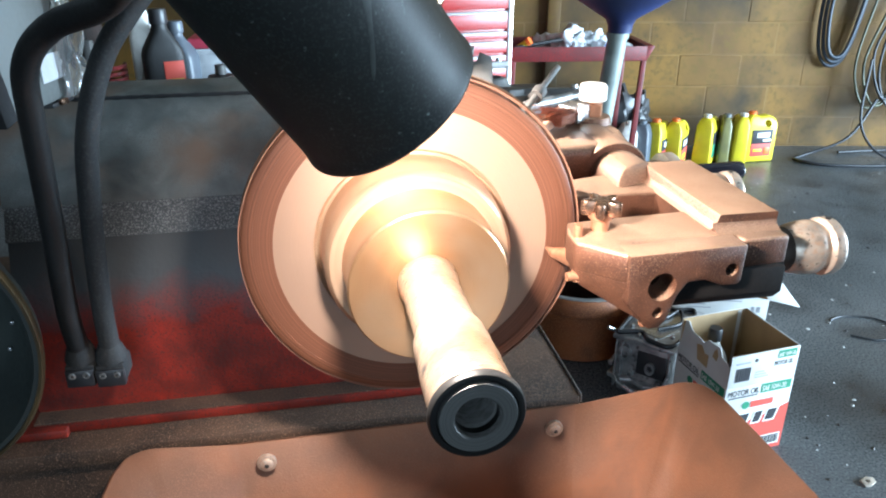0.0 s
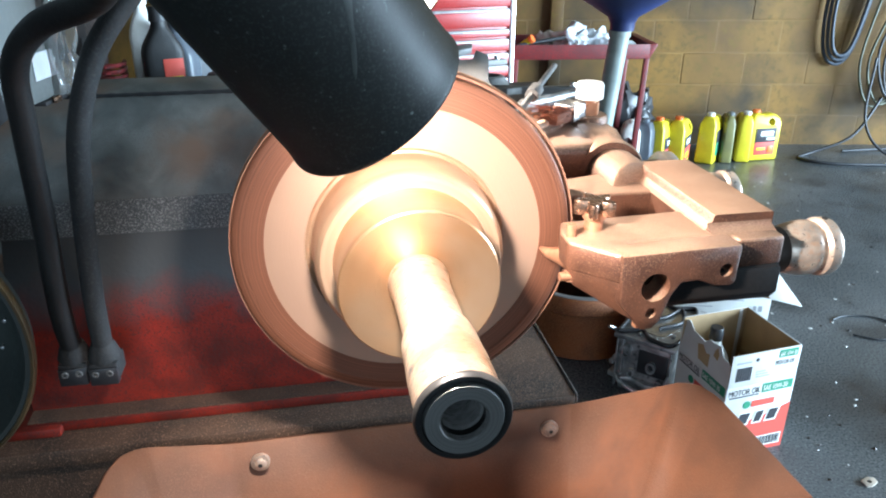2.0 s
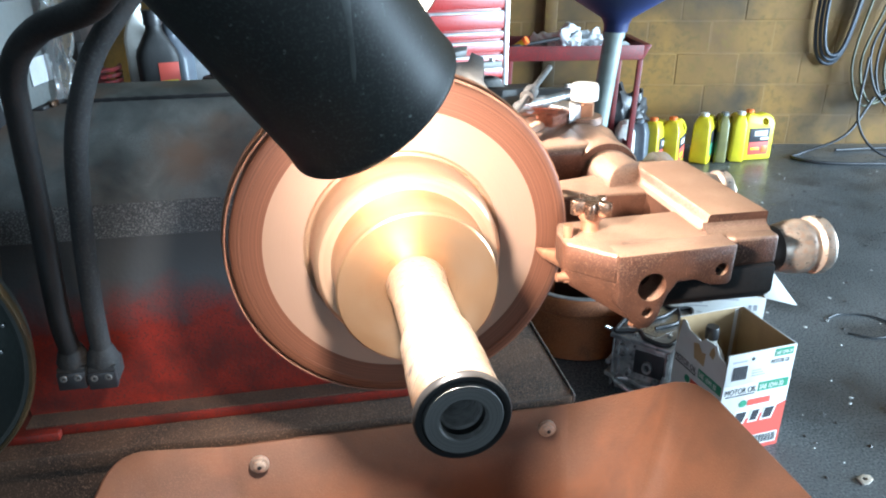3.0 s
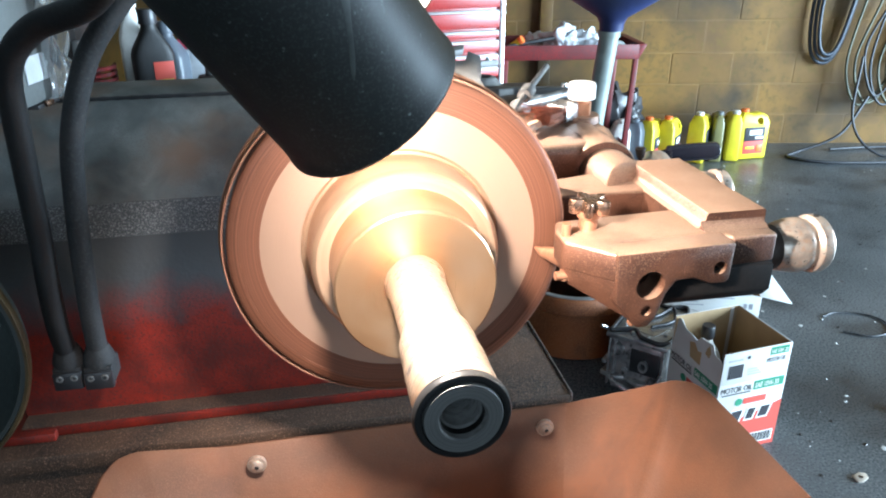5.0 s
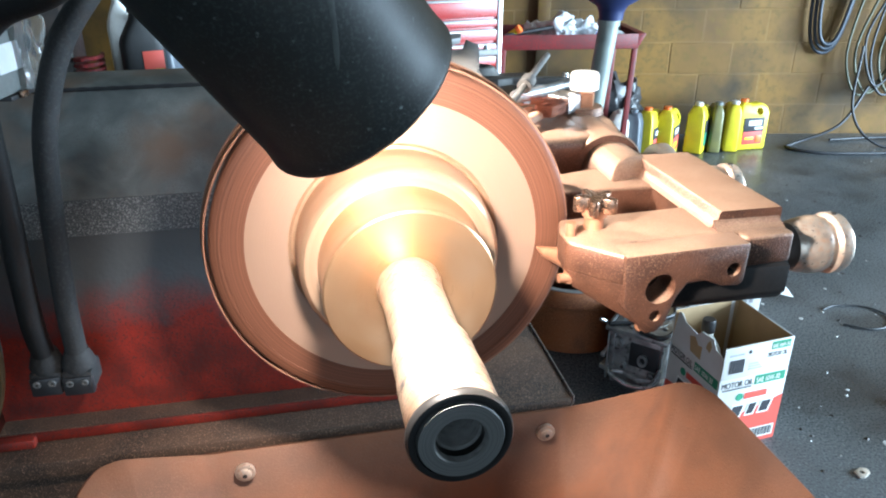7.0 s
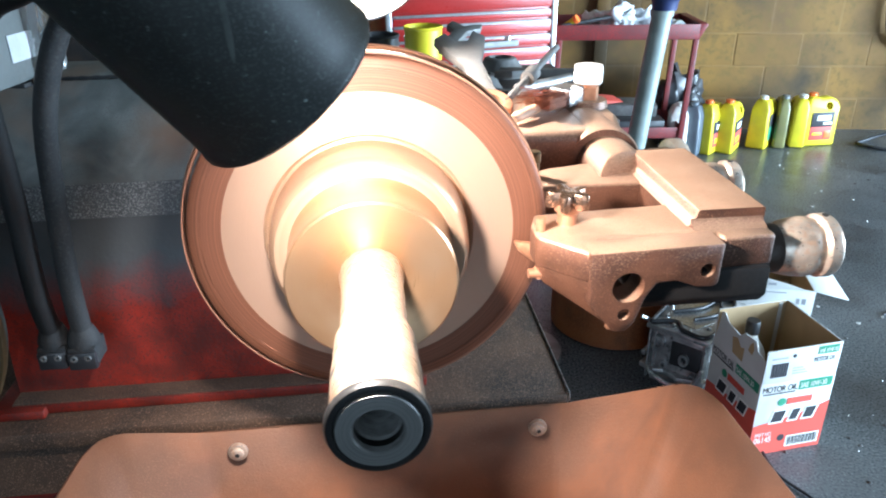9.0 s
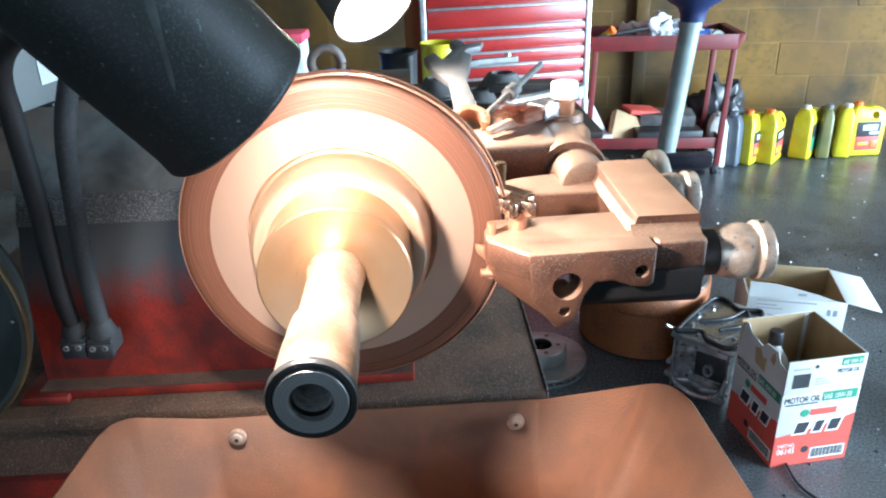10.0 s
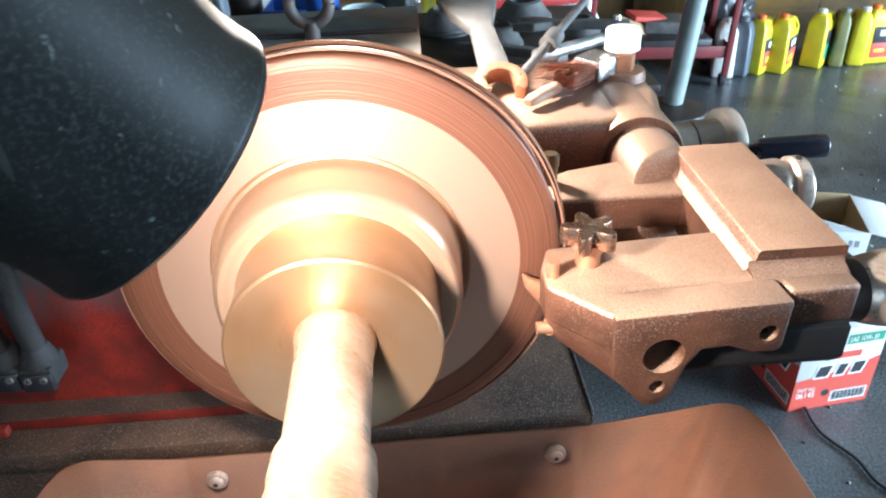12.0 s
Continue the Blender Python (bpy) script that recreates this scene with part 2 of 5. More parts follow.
M_SLATE = mat("slate_jug_plastic", (0.10, 0.12, 0.14), (0.08, 0.09, 0.11), 0.4, 0.0, 12, 200, bump=0.03)
M_ORANGE = flat("orange_cap", (0.75, 0.16, 0.03), 0.4)
M_CARD = mat("printed_white_card", (0.60, 0.595, 0.575), (0.50, 0.49, 0.465), 0.7, 0.0, 7, 90, bump=0.05)
M_KRAFT = mat("brown_cardboard", (0.42, 0.29, 0.15), (0.34, 0.23, 0.12), 0.8, 0.0, 9, 120, bump=0.1)
M_INK = flat("black_print", (0.02, 0.02, 0.025), 0.6)
M_INKRED = flat("red_print", (0.56, 0.075, 0.05), 0.6)
M_INKGREEN = flat("green_print", (0.03, 0.22, 0.12), 0.6)
M_INKWHITE = flat("white_print", (0.75, 0.74, 0.70), 0.6)
M_INKGREY = flat("grey_print", (0.30, 0.30, 0.32), 0.6)
M_DRUM = mat("rust_orange_iron", (0.27, 0.074, 0.016), (0.125, 0.036, 0.012), 0.55, 0.15, 8, 260, dust=(0.30, 0.115, 0.04), bump=0.25, bump_scale=220)
M_IRON = mat("grey_machined_iron", (0.30, 0.30, 0.29), (0.20, 0.20, 0.19), 0.45, 0.6, 16, 200, bump=0.15)
M_ALLOY = mat("greasy_cast_alloy", (0.48, 0.48, 0.47), (0.28, 0.28, 0.28), 0.4, 0.7, 26, 200, bump=0.5, bump_scale=160, spots=(0.08, 0.08, 0.078), spots_at=0.66, spots_scale=45, spots_soft=0.15)
M_WOOD = mat("worn_bench_top", (0.14, 0.10, 0.07), (0.09, 0.065, 0.05), 0.7, 0.0, 8, 90, bump=0.2)
M_GREYSTEEL = mat("dull_grey_steel", (0.17, 0.167, 0.16), (0.11, 0.108, 0.104), 0.6, 0.35, 30, 200, bump=0.2)
M_RAG = mat("white_rag", (0.62, 0.64, 0.66), (0.45, 0.47, 0.49), 0.85, 0.0, 20, 90, bump=0.4)
M_DULLWOOD = mat("dusty_wooden_handle", (0.42, 0.27, 0.18), (0.32, 0.19, 0.12), 0.7, 0.0, 40, 300, bump=0.1)
M_BRISTLE = mat("rusty_bristles", (0.36, 0.15, 0.085), (0.20, 0.075, 0.045), 0.8, 0.0, 60, 300, bump=0.5)
M_PINK = flat("pink_plastic", (0.55, 0.06, 0.10), 0.4)
M_BLUEP = flat("blue_plastic", (0.03, 0.10, 0.40), 0.4)
M_GLASS = flat("cloudy_plastic", (0.55, 0.60, 0.58), 0.2)
M_CABLE = mat("dark_cable", (0.02, 0.022, 0.026), (0.035, 0.035, 0.04), 0.5, 0.0, 20, 100, bump=0.05)
M_CABLEGR = mat("olive_cable", (0.075, 0.078, 0.040), (0.045, 0.048, 0.028), 0.5, 0.0, 20, 100, bump=0.05)
M_HOSEBLUE = mat("blue_black_air_hose", (0.03, 0.04, 0.06), (0.02, 0.028, 0.04), 0.5, 0.0, 20, 100, bump=0.05)
M_RIM = mat("brassy_rim", (0.13, 0.088, 0.04), (0.07, 0.05, 0.027), 0.4, 0.6, 20, 150, bump=0.1)
M_DISH = mat("dark_green_grey_enamel", (0.05, 0.060, 0.056), (0.032, 0.038, 0.036), 0.5, 0.0, 7, 160, bump=0.1)


# ---- mesh helpers ----
def thing(name, m, label, category, group="", kind=""):
    o = new(name)
    o.empty_display_size = 0.05
    o.matrix_world = m
    return tagged(o, label, category, group, kind)


def to_mesh(bm, material, sharp=38):
    bmesh.ops.recalc_face_normals(bm, faces=bm.faces)
    me = bpy.data.meshes.new("mesh")
    bm.to_mesh(me)
    bm.free()
    for p in me.polygons:
        p.use_smooth = True
    me.set_sharp_from_angle(angle=radians(sharp))
    me.materials.append(material)
    return me


def part(name, bm, material, parent=None, label="", sharp=38):
    o = new(name, to_mesh(bm, material, sharp))
    if parent is not None:
        o.parent = parent
    if label:
        o["label"] = label
    return o


def merge(*bms):
    out = bmesh.new()
    for b in bms:
        me = bpy.data.meshes.new("tmp")
        b.to_mesh(me)
        b.free()
        out.from_mesh(me)
        bpy.data.meshes.remove(me)
    return out


def moved(bm, m):
    bm.transform(m)
    return bm


def soften(bm, width, segments=2, angle=30):
    es = [e for e in bm.edges if len(e.link_faces) == 2 and e.calc_face_angle(0) > radians(angle)]
    if es and width:
        bmesh.ops.bevel(bm, geom=es, offset=width, segments=segments, profile=0.5, affect="EDGES", clamp_overlap=True)
    return bm


def box(x0, x1, y0, y1, z0, z1, bevel=0.0, segments=2):
    bm = bmesh.new()
    bmesh.ops.create_cube(bm, size=1, matrix=Matrix.Translation(((x0 + x1) / 2, (y0 + y1) / 2, (z0 + z1) / 2)) @ Matrix.Diagonal((x1 - x0, y1 - y0, z1 - z0, 1)))
    return soften(bm, bevel, segments)


def prism(poly, axis, a, b, bevel=0.0, segments=2, holes=()):
    """A polygon of the other two coordinates, in their order x, y, z, drawn out along axis from a to b. holes: (p, q, radius)."""
    def at(p, q, h):
        return {"x": (h, p, q), "y": (p, h, q), "z": (p, q, h)}[axis]
    bm = bmesh.new()
    edges = []
    loops = [poly] + [[(p + r * math.cos(k * math.pi / 12), q + r * math.sin(k * math.pi / 12)) for k in range(24)] for p, q, r in holes]
    for lp in loops:
        vs = [bm.verts.new(at(p, q, a)) for p, q in lp]
        edges += [bm.edges.new((vs[i], vs[i - 1])) for i in range(len(vs))]
    if holes:
        bmesh.ops.triangle_fill(bm, use_beauty=True, use_dissolve=False, edges=edges)
    else:
        bmesh.ops.contextual_create(bm, geom=edges)
    ret = bmesh.ops.extrude_face_region(bm, geom=bm.faces[:])
    top = [v for v in ret["geom"] if isinstance(v, bmesh.types.BMVert)]
    d = Vector(at(0, 0, b)) - Vector(at(0, 0, a))
    bmesh.ops.translate(bm, verts=top, vec=d)
    bmesh.ops.recalc_face_normals(bm, faces=bm.faces)
    if not holes:
        return soften(bm, bevel, segments)
    i, j = {"x": (1, 2), "y": (0, 2), "z": (0, 1)}[axis]
    es = [e for e in bm.edges if len(e.link_faces) == 2 and e.calc_face_angle(0) > radians(20)
          and not all(any(abs(math.hypot(v.co[i] - p, v.co[j] - q) - r) < r * 0.03 for p, q, r in holes) for v in e.verts)]
    if bevel:
        bmesh.ops.bevel(bm, geom=es, offset=bevel, segments=segments, profile=0.5, affect="EDGES", clamp_overlap=False)
    return bm


def turn(profile, axis="z", seg=48, at=(0, 0, 0), closed=False):
    """A solid of revolution: profile of (radius, height) along axis."""
    bm = bmesh.new()
    rings = []
    for r, h in profile:
        ring = []
        for k in range(seg if r > 1e-6 else 1):
            a = 2 * math.pi * k / seg
            c, s = r * math.cos(a), r * math.sin(a)
            p = {"x": (h, c, s), "y": (s, h, c), "z": (c, s, h)}[axis]
            ring.append(bm.verts.new(Vector(p) + Vector(at)))
        rings.append(ring)
    pairs = list(zip(rings, rings[1:])) + ([(rings[-1], rings[0])] if closed else [])
    for a, b in pairs:
        for k in range(seg):
            q = [a[k % len(a)], a[(k + 1) % len(a)], b[(k + 1) % len(b)], b[k % len(b)]]
            q = [v for i, v in enumerate(q) if v not in q[:i]]
            if len(q) > 2:
                bm.faces.new(q)
    return bm


def smooth_path(points, steps=10):
    """A Catmull-Rom line through the points."""
    p = [Vector(v) for v in points]
    p = [2 * p[0] - p[1]] + p + [2 * p[-1] - p[-2]]
    out = []
    for i in range(1, len(p) - 2):
        for k in range(steps):
            t = k / steps
            out.append(0.5 * (2 * p[i] + (p[i + 1] - p[i - 1]) * t + (2 * p[i - 1] - 5 * p[i] + 4 * p[i + 1] - p[i + 2]) * t * t
                              + (3 * p[i] - p[i - 1] - 3 * p[i + 1] + p[i + 2]) * t ** 3))
    return out + [p[-2]]


def tube(points, radius, seg=14, steps=10, rib=0.0, cap=True):
    path = smooth_path(points, steps) if steps else [Vector(v) for v in points]
    bm = bmesh.new()
    rings = []
    side = None
    for i, p in enumerate(path):
        d = (path[min(i + 1, len(path) - 1)] - path[max(i - 1, 0)]).normalized()
        if side is None:
            side = d.orthogonal().normalized()
        side = (side - d * side.dot(d)).normalized()
        up = d.cross(side)
        r = radius[min(i, len(radius) - 1)] if isinstance(radius, (list, tuple)) else radius
        r *= 1 + (rib if i % 2 else 0)
        rings.append([bm.verts.new(p + r * (math.cos(2 * math.pi * k / seg) * side + math.sin(2 * math.pi * k / seg) * up)) for k in range(seg)])
    for a, b in zip(rings, rings[1:]):
        for k in range(seg):
            bm.faces.new((a[k], a[(k + 1) % seg], b[(k + 1) % seg], b[k]))
    if cap:
        bm.faces.new(rings[0])
        bm.faces.new(rings[-1])
    return bm


def rod(a, b, r, seg=20, r2=None):
    return tube([a, b], [r, r2 if r2 is not None else r], seg, 0)


def aim(way):
    """A turn that takes +z to the way."""
    return Vector(way).to_track_quat("Z", "Y").to_matrix().to_4x4()


def text(body, size, material, parent, m, name="lettering", squeeze=1.0):
    c = bpy.data.curves.new("text", "FONT")
    c.body, c.size, c.extrude, c.align_x = body, size, 0.0002, "LEFT"
    tmp = bpy.data.objects.new("text", c)
    scene.collection.objects.link(tmp)
    me = bpy.data.meshes.new_from_object(tmp.evaluated_get(bpy.context.evaluated_depsgraph_get()))
    bpy.data.objects.remove(tmp)
    bpy.data.curves.remove(c)
    me.transform(m @ Matrix.Diagonal((squeeze, 1, 1, 1)))
    me.materials.clear()
    me.materials.append(material)
    o = new(name, me)
    o.parent = parent
    return o


# ---- the shop ----
X0, X1, Y0, Y1, TOP = -5.0, 9.0, -5.0, 4.85, 4.2


def structure(name, bm, material, label):
    o = part(name, bm, material)
    return tagged(o, label, name.split("_")[0], "", "structure")


structure("floor", box(X0 - 0.2, X1 + 0.2, Y0 - 0.2, Y1 + 0.2, -0.2, 0), M_FLOOR, "dark oil-stained concrete shop floor")
structure("ceiling", box(X0 - 0.2, X1 + 0.2, Y0 - 0.2, Y1 + 0.2, TOP, TOP + 0.15), M_PLAIN, "plain grey shop ceiling")
wall_north = structure("wall_north", box(X0, X1, Y1 + 0.0005, Y1 + 0.2, 0, TOP), M_JOINT, "grimy yellow painted concrete block wall")
structure("wall_west", box(X0 - 0.2, X0, Y0, Y1 + 0.2, 0, TOP), M_PLAIN, "plain painted shop wall")
# Both door openings are added out of view, for the daylight lamps.
structure("wall_east", merge(box(X1, X1 + 0.2, Y0, -3.0, 0, TOP), box(X1, X1 + 0.2, 3.2, Y1 + 0.2, 0, TOP), box(X1, X1 + 0.2, -3.0, 3.2, 3.6, TOP)),
          M_PLAIN, "plain unseen shop wall with an added door opening")
structure("wall_south", merge(box(X0, -1.1, Y0 - 0.2, Y0, 0, TOP), box(1.5, X1, Y0 - 0.2, Y0, 0, TOP), box(-1.1, 1.5, Y0 - 0.2, Y0, 3.6, TOP)),
          M_PLAIN, "plain unseen shop wall with an added door opening")
# Unseen partition, added to keep part of the daylight off the lathe.
structure("wall_middle", box(1.62, 1.74, Y0, 0.48, 0, TOP), M_PLAIN, "plain unseen partition added to block daylight from the lathe")
structure("trim", box(0.66, 0.74, Y1 - 0.05, Y1 - 0.002, 0, 2.4, 0.006), M_WALL, "yellow painted upright batten on the wall")

# ---- the lathe: x along the bed, y to the back, z up ----
BED = pose(-0.0239, 0.5409, 0, 0, 0, 10.5)
AXIS_Z = 1.127
FRONT = -0.003

lathe = thing("brake_lathe", BED, "red and soot-grey bench brake lathe covered in iron dust", "lathe")
part("bed_plate", merge(box(-0.62, 0.197, 0.098, 0.62, 0.868, 0.888, 0.003), box(-0.62, 0.197, 0.112, 0.60, 0.80, 0.868)), M_PLATE, lathe, "grit-covered steel bed")
part("edge_strip", box(0.1972, 0.1992, 0.099, 0.60, 0.872, 0.8892, 0.0004), M_STEEL, lathe, "bright worn edge of the bed")
# red lower body with its foot flange, dust ledge and grey hood
part("flange_dust", box(-0.371, 0.049, 0.1310, 0.156, 0.9000, 0.9014), M_PLATE, lathe, "grey dust along the flange")
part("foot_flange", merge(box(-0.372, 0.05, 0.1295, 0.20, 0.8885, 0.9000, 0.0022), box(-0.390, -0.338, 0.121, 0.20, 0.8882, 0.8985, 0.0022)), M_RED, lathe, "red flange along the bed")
low = [(0.153, 0.900), (0.1535, 0.915), (0.1595, 0.985), (0.168, 1.046), (0.173, 1.058), (0.1815, 1.080), (0.31, 1.080), (0.31, 0.900)]
part("lower_body", prism(low, "x", -0.372, -0.022), M_RED, lathe, "dirty red enamelled casing, grey above")
mid = [(0.1805, 1.0803), (0.1835, 1.0850), (0.1905, 1.0985), (0.1965, 1.1100), (0.31, 1.1100), (0.31, 1.0803)]
part("dust_ledge", prism(mid, "x", -0.374, -0.021), M_LEDGE, lathe, "ledge thick with iron dust")
hood = [(0.1970, 1.1103), (0.203, 1.127), (0.218, 1.154), (0.242, 1.181), (0.272, 1.199), (0.296, 1.2045), (0.330, 1.2055), (0.330, 1.1103)]
part("hood", prism(hood, "x", -0.376, 0.062), M_HOOD, lathe, "soot-grey rounded hood")
part("seam", tube([(-0.37, 0.270, 1.1985), (-0.2, 0.271, 1.1990), (0.06, 0.271, 1.1990)], 0.0018, 8, 24, 0.4), M_BLACK, lathe, "dark rubber seam")
part("spindle_nose", turn([(0.0, 0.22), (0.062, 0.22), (0.062, 0.10), (0.05, 0.085), (0.03, 0.08), (0.03, 0.02), (0.0, 0.02)], "y", 40, (0, 0, AXIS_Z)), M_BLACKSTEEL, lathe)
part("lifting_eye", merge(tube([(-0.032 + 0.017 * math.cos(a), 0.27, 1.226 + 0.017 * math.sin(a)) for a in [k * math.pi / 8 for k in range(17)]], 0.0055, 10, 2, cap=False),
                          rod((-0.032, 0.27, 1.195), (-0.032, 0.27, 1.211), 0.007)), M_GREYSTEEL, lathe, "dusty steel eye bolt")
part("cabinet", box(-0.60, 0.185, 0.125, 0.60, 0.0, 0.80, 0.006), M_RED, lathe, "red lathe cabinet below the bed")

# ---- hopper in front of the bed ----
hopper = thing("chip_hopper", BED, "moulded plastic chip hopper coated in copper-coloured dust", "hopper")


def sheet(faces, thick=0.005, bevel=0.007, segments=4):
    bm = bmesh.new()
    seen = {}
    for f in faces:
        for v in f:
            if v not in seen:
                seen[v] = bm.verts.new(v)
        bm.faces.new([seen[v] for v in f])
    bmesh.ops.recalc_face_normals(bm, faces=bm.faces)
    soften(bm, bevel, segments, 12)
    return bm


TRL, TRR = (-0.172, 0.079, 0.889), (0.180, 0.081, 0.889)
FL, FR = (-0.300, -0.19, 0.893), (0.352, -0.19, 0.893)
BL, BR = (-0.170, 0.070, 0.70), (0.188, 0.070, 0.70)
EL, ER = (-0.195, -0.03, 0.70), (0.172, -0.075, 0.70)
GL, GR = (-0.195, -0.15, 0.70), (0.172, -0.15, 0.70)
CR1, CR2, CR3 = (0.316, 0.0945, 0.893), (0.335, 0.086, 0.893), (0.3445, 0.062, 0.893)
CL1, CL2, CL3 = (-0.254, 0.0808, 0.895), (-0.271, 0.072, 0.895), (-0.279, 0.050, 0.895)
pan = part("pan", sheet([(TRL, TRR, BR, BL), (TRR, CR1, ER, BR), (CR1, CR2, ER), (CR2, CR3, ER), (CR3, FR, GR, ER), (TRL, BL, EL, CL1), (CL1, EL, CL2), (CL2, EL, CL3), (CL3, EL, GL, FL), (FL, GL, GR, FR), (BL, BR, ER, GR, GL, EL)], bevel=0.007, segments=4), M_HOPPER, hopper)
sol = pan.modifiers.new("thickness", "SOLIDIFY")
sol.thickness, sol.offset = 0.004, 0.0
for u in (-0.142, 0.158):
    b = part("fixing_bolt", merge(turn([(0, -0.002), (0.0092, -0.002), (0.0096, 0.0), (0.0092, 0.003), (0, 0.003)], "y", 28, (u, 0.069, 0.8705)),
                                  turn([(0, -0.0055), (0.0042, -0.0055), (0.0058, -0.0045), (0.0062, -0.002), (0, -0.002)], "y", 20, (u, 0.069, 0.8705))), M_KNURL, hopper, "dusty steel bolt and washer")
    # Black hex plug paints the shade of the bolt's socket.
    part("socket", turn([(0, -0.0059), (0.0024, -0.0059), (0.0024, -0.004), (0, -0.004)], "y", 6, (u, 0.069, 0.8705)), M_BLACK, b)

# ---- turning things ----
SPIN = BED @ Matrix.Translation((0, 0, AXIS_Z))
arbor = thing("lathe_arbor", SPIN, "steel lathe arbor with sleeve, bell and black end nut", "arbor")
part("shaft", turn([(0.0166, 0.06), (0.0166, -0.060), (0.0225, -0.0715), (0.0212, -0.079), (0.0204, -0.088), (0.0202, -0.155), (0.0158, -0.168), (0, -0.168)], "y", 48), M_SHAFT, arbor, "ground steel shaft")
part("sleeve", turn([(0.0166, -0.150), (0.0215, -0.151), (0.0232, -0.156), (0.0238, -0.168), (0.0230, -0.176), (0.0240, -0.179), (0.0245, -0.188), (0.0245, -0.216), (0.0247, -0.2250), (0.0242, -0.2257), (0.0166, -0.2257)], "y", 56), M_SHAFT, arbor, "dusty steel sleeve")
for a in (0.4, 0.4 + math.pi):
    part("grub_screw", moved(turn([(0, 0.0249), (0.0018, 0.0249), (0.0030, 0.0246), (0.0030, 0.020), (0, 0.020)], "x", 12, (0, -0.196, 0)), Matrix.Rotation(a, 4, "Y")), M_BLACK, arbor)
nut_end = part("end_nut", turn([(0.0243, -0.2228), (0.0256, -0.2232), (0.0260, -0.2240), (0.0259, -0.2268), (0.0250, -0.2285), (0.0232, -0.2292), (0.0218, -0.2290), (0.0214, -0.2262), (0.0116, -0.2262), (0.0116, -0.217)], "y", 72), M_BLACKSTEEL, arbor, "black end nut")
part("nut_face", turn([(0.0210, -0.2261), (0.0210, -0.2290), (0.0204, -0.2302), (0.0130, -0.2304), (0.0122, -0.2296), (0.0120, -0.2261)], "y", 72), M_NUTFACE, nut_end, "ground grey nut face")
part("bore", turn([(0.0124, -0.2299), (0.0119, -0.2285), (0.0117, -0.2225)] + [(0.0115 - 0.0009 * (k % 2), -0.2215 + 0.0011 * k) for k in range(26)] + [(0.0102, -0.190), (0.004, -0.183), (0, -0.182)], "y", 48), M_BORE, nut_end, "threaded bore")
for piece in (nut_end, *nut_end.children):
    piece.data.transform(Matrix.Translation((0, -0.003, 0)) @ Matrix.Diagonal((1.025, 1, 1.025, 1)))
part("bell", turn([(0.0166, -0.070), (0.030, -0.0755), (0.0545, -0.0812), (0.0570, -0.0815), (0.0583, -0.0802), (0.0585, -0.076), (0.0578, -0.070), (0.0578, -0.046), (0.060, -0.034), (0.060, -0.024), (0.0166, -0.024)], "y", 72),
     M_BRASS, arbor, "worn steel clamping bell")

rotor = thing("brake_rotor", SPIN, "vented iron brake rotor, half resurfaced, turning on the arbor", "brake rotor")
R_OUT, R_CUT, R_IN = 0.1358, 0.1105, 0.0795
part("outer_band", turn([(R_CUT, FRONT), (0.126, FRONT), (0.1262, FRONT - 0.0004), (0.1335, FRONT - 0.0004), (0.1352, FRONT + 0.0008), (R_OUT, FRONT + 0.0022), (R_OUT, FRONT + 0.0085), (R_CUT, FRONT + 0.0085)], "y", 128, closed=True), M_RUST, rotor, "rusty grooved outer band not yet cut")
part("cut_band", turn([(R_IN, FRONT + 0.0004), (R_CUT, FRONT + 0.0004), (R_CUT, FRONT + 0.0085), (R_IN, FRONT + 0.0085)], "y", 128, closed=True), M_CUT, rotor, "bright freshly cut friction band")
part("rear_plate", turn([(0.078, 0.0145), (R_OUT - 0.001, 0.0145), (R_OUT, 0.0155), (R_OUT, 0.0225), (R_OUT - 0.001, 0.0235), (0.078, 0.0235)], "y", 128, closed=True), M_EDGE, rotor, "rusty rear friction plate")
part("hat", turn([(R_IN, FRONT + 0.003), (0.0765, FRONT + 0.005), (0.0745, FRONT + 0.004), (0.0738, FRONT - 0.003), (0.0725, -0.030), (0.0712, -0.0345), (0.0685, -0.0370), (0.030, -0.0372), (0.030, -0.028), (0.066, -0.028), (0.066, 0.012), (R_IN, 0.012)], "y", 96), M_HAT, rotor, "iron hub hat")
vane = to_mesh(box(-0.0016, 0.0016, 0.0052, 0.0148, 0.084, 0.1335), M_EDGE)
for k in range(36):
    o = new("vane", vane)
    o.parent = rotor
    o.matrix_local = Matrix.Rotation(2 * math.pi * k / 36, 4, "Y")
band = thing("silencer_band", SPIN, "thin spring band wrapped round the rotor edge", "damper band")
part("band", moved(turn([(0.1366, -0.001), (0.1380, -0.001), (0.1380, 0.0035), (0.1366, 0.0035)], "y", 96, closed=True), Matrix.Translation((0.0014, 0, 0))), M_EDGE, band)
part("coil_spring", moved(turn([(0.1362, 0.0105), (0.1388, 0.0092), (0.1400, 0.0120), (0.1388, 0.0150), (0.1362, 0.0140)], "y", 96, closed=True), Matrix.Translation((0.0022, 0, -0.001)) @ Matrix.Rotation(radians(1.0), 4, "X")), M_COPPER, band)

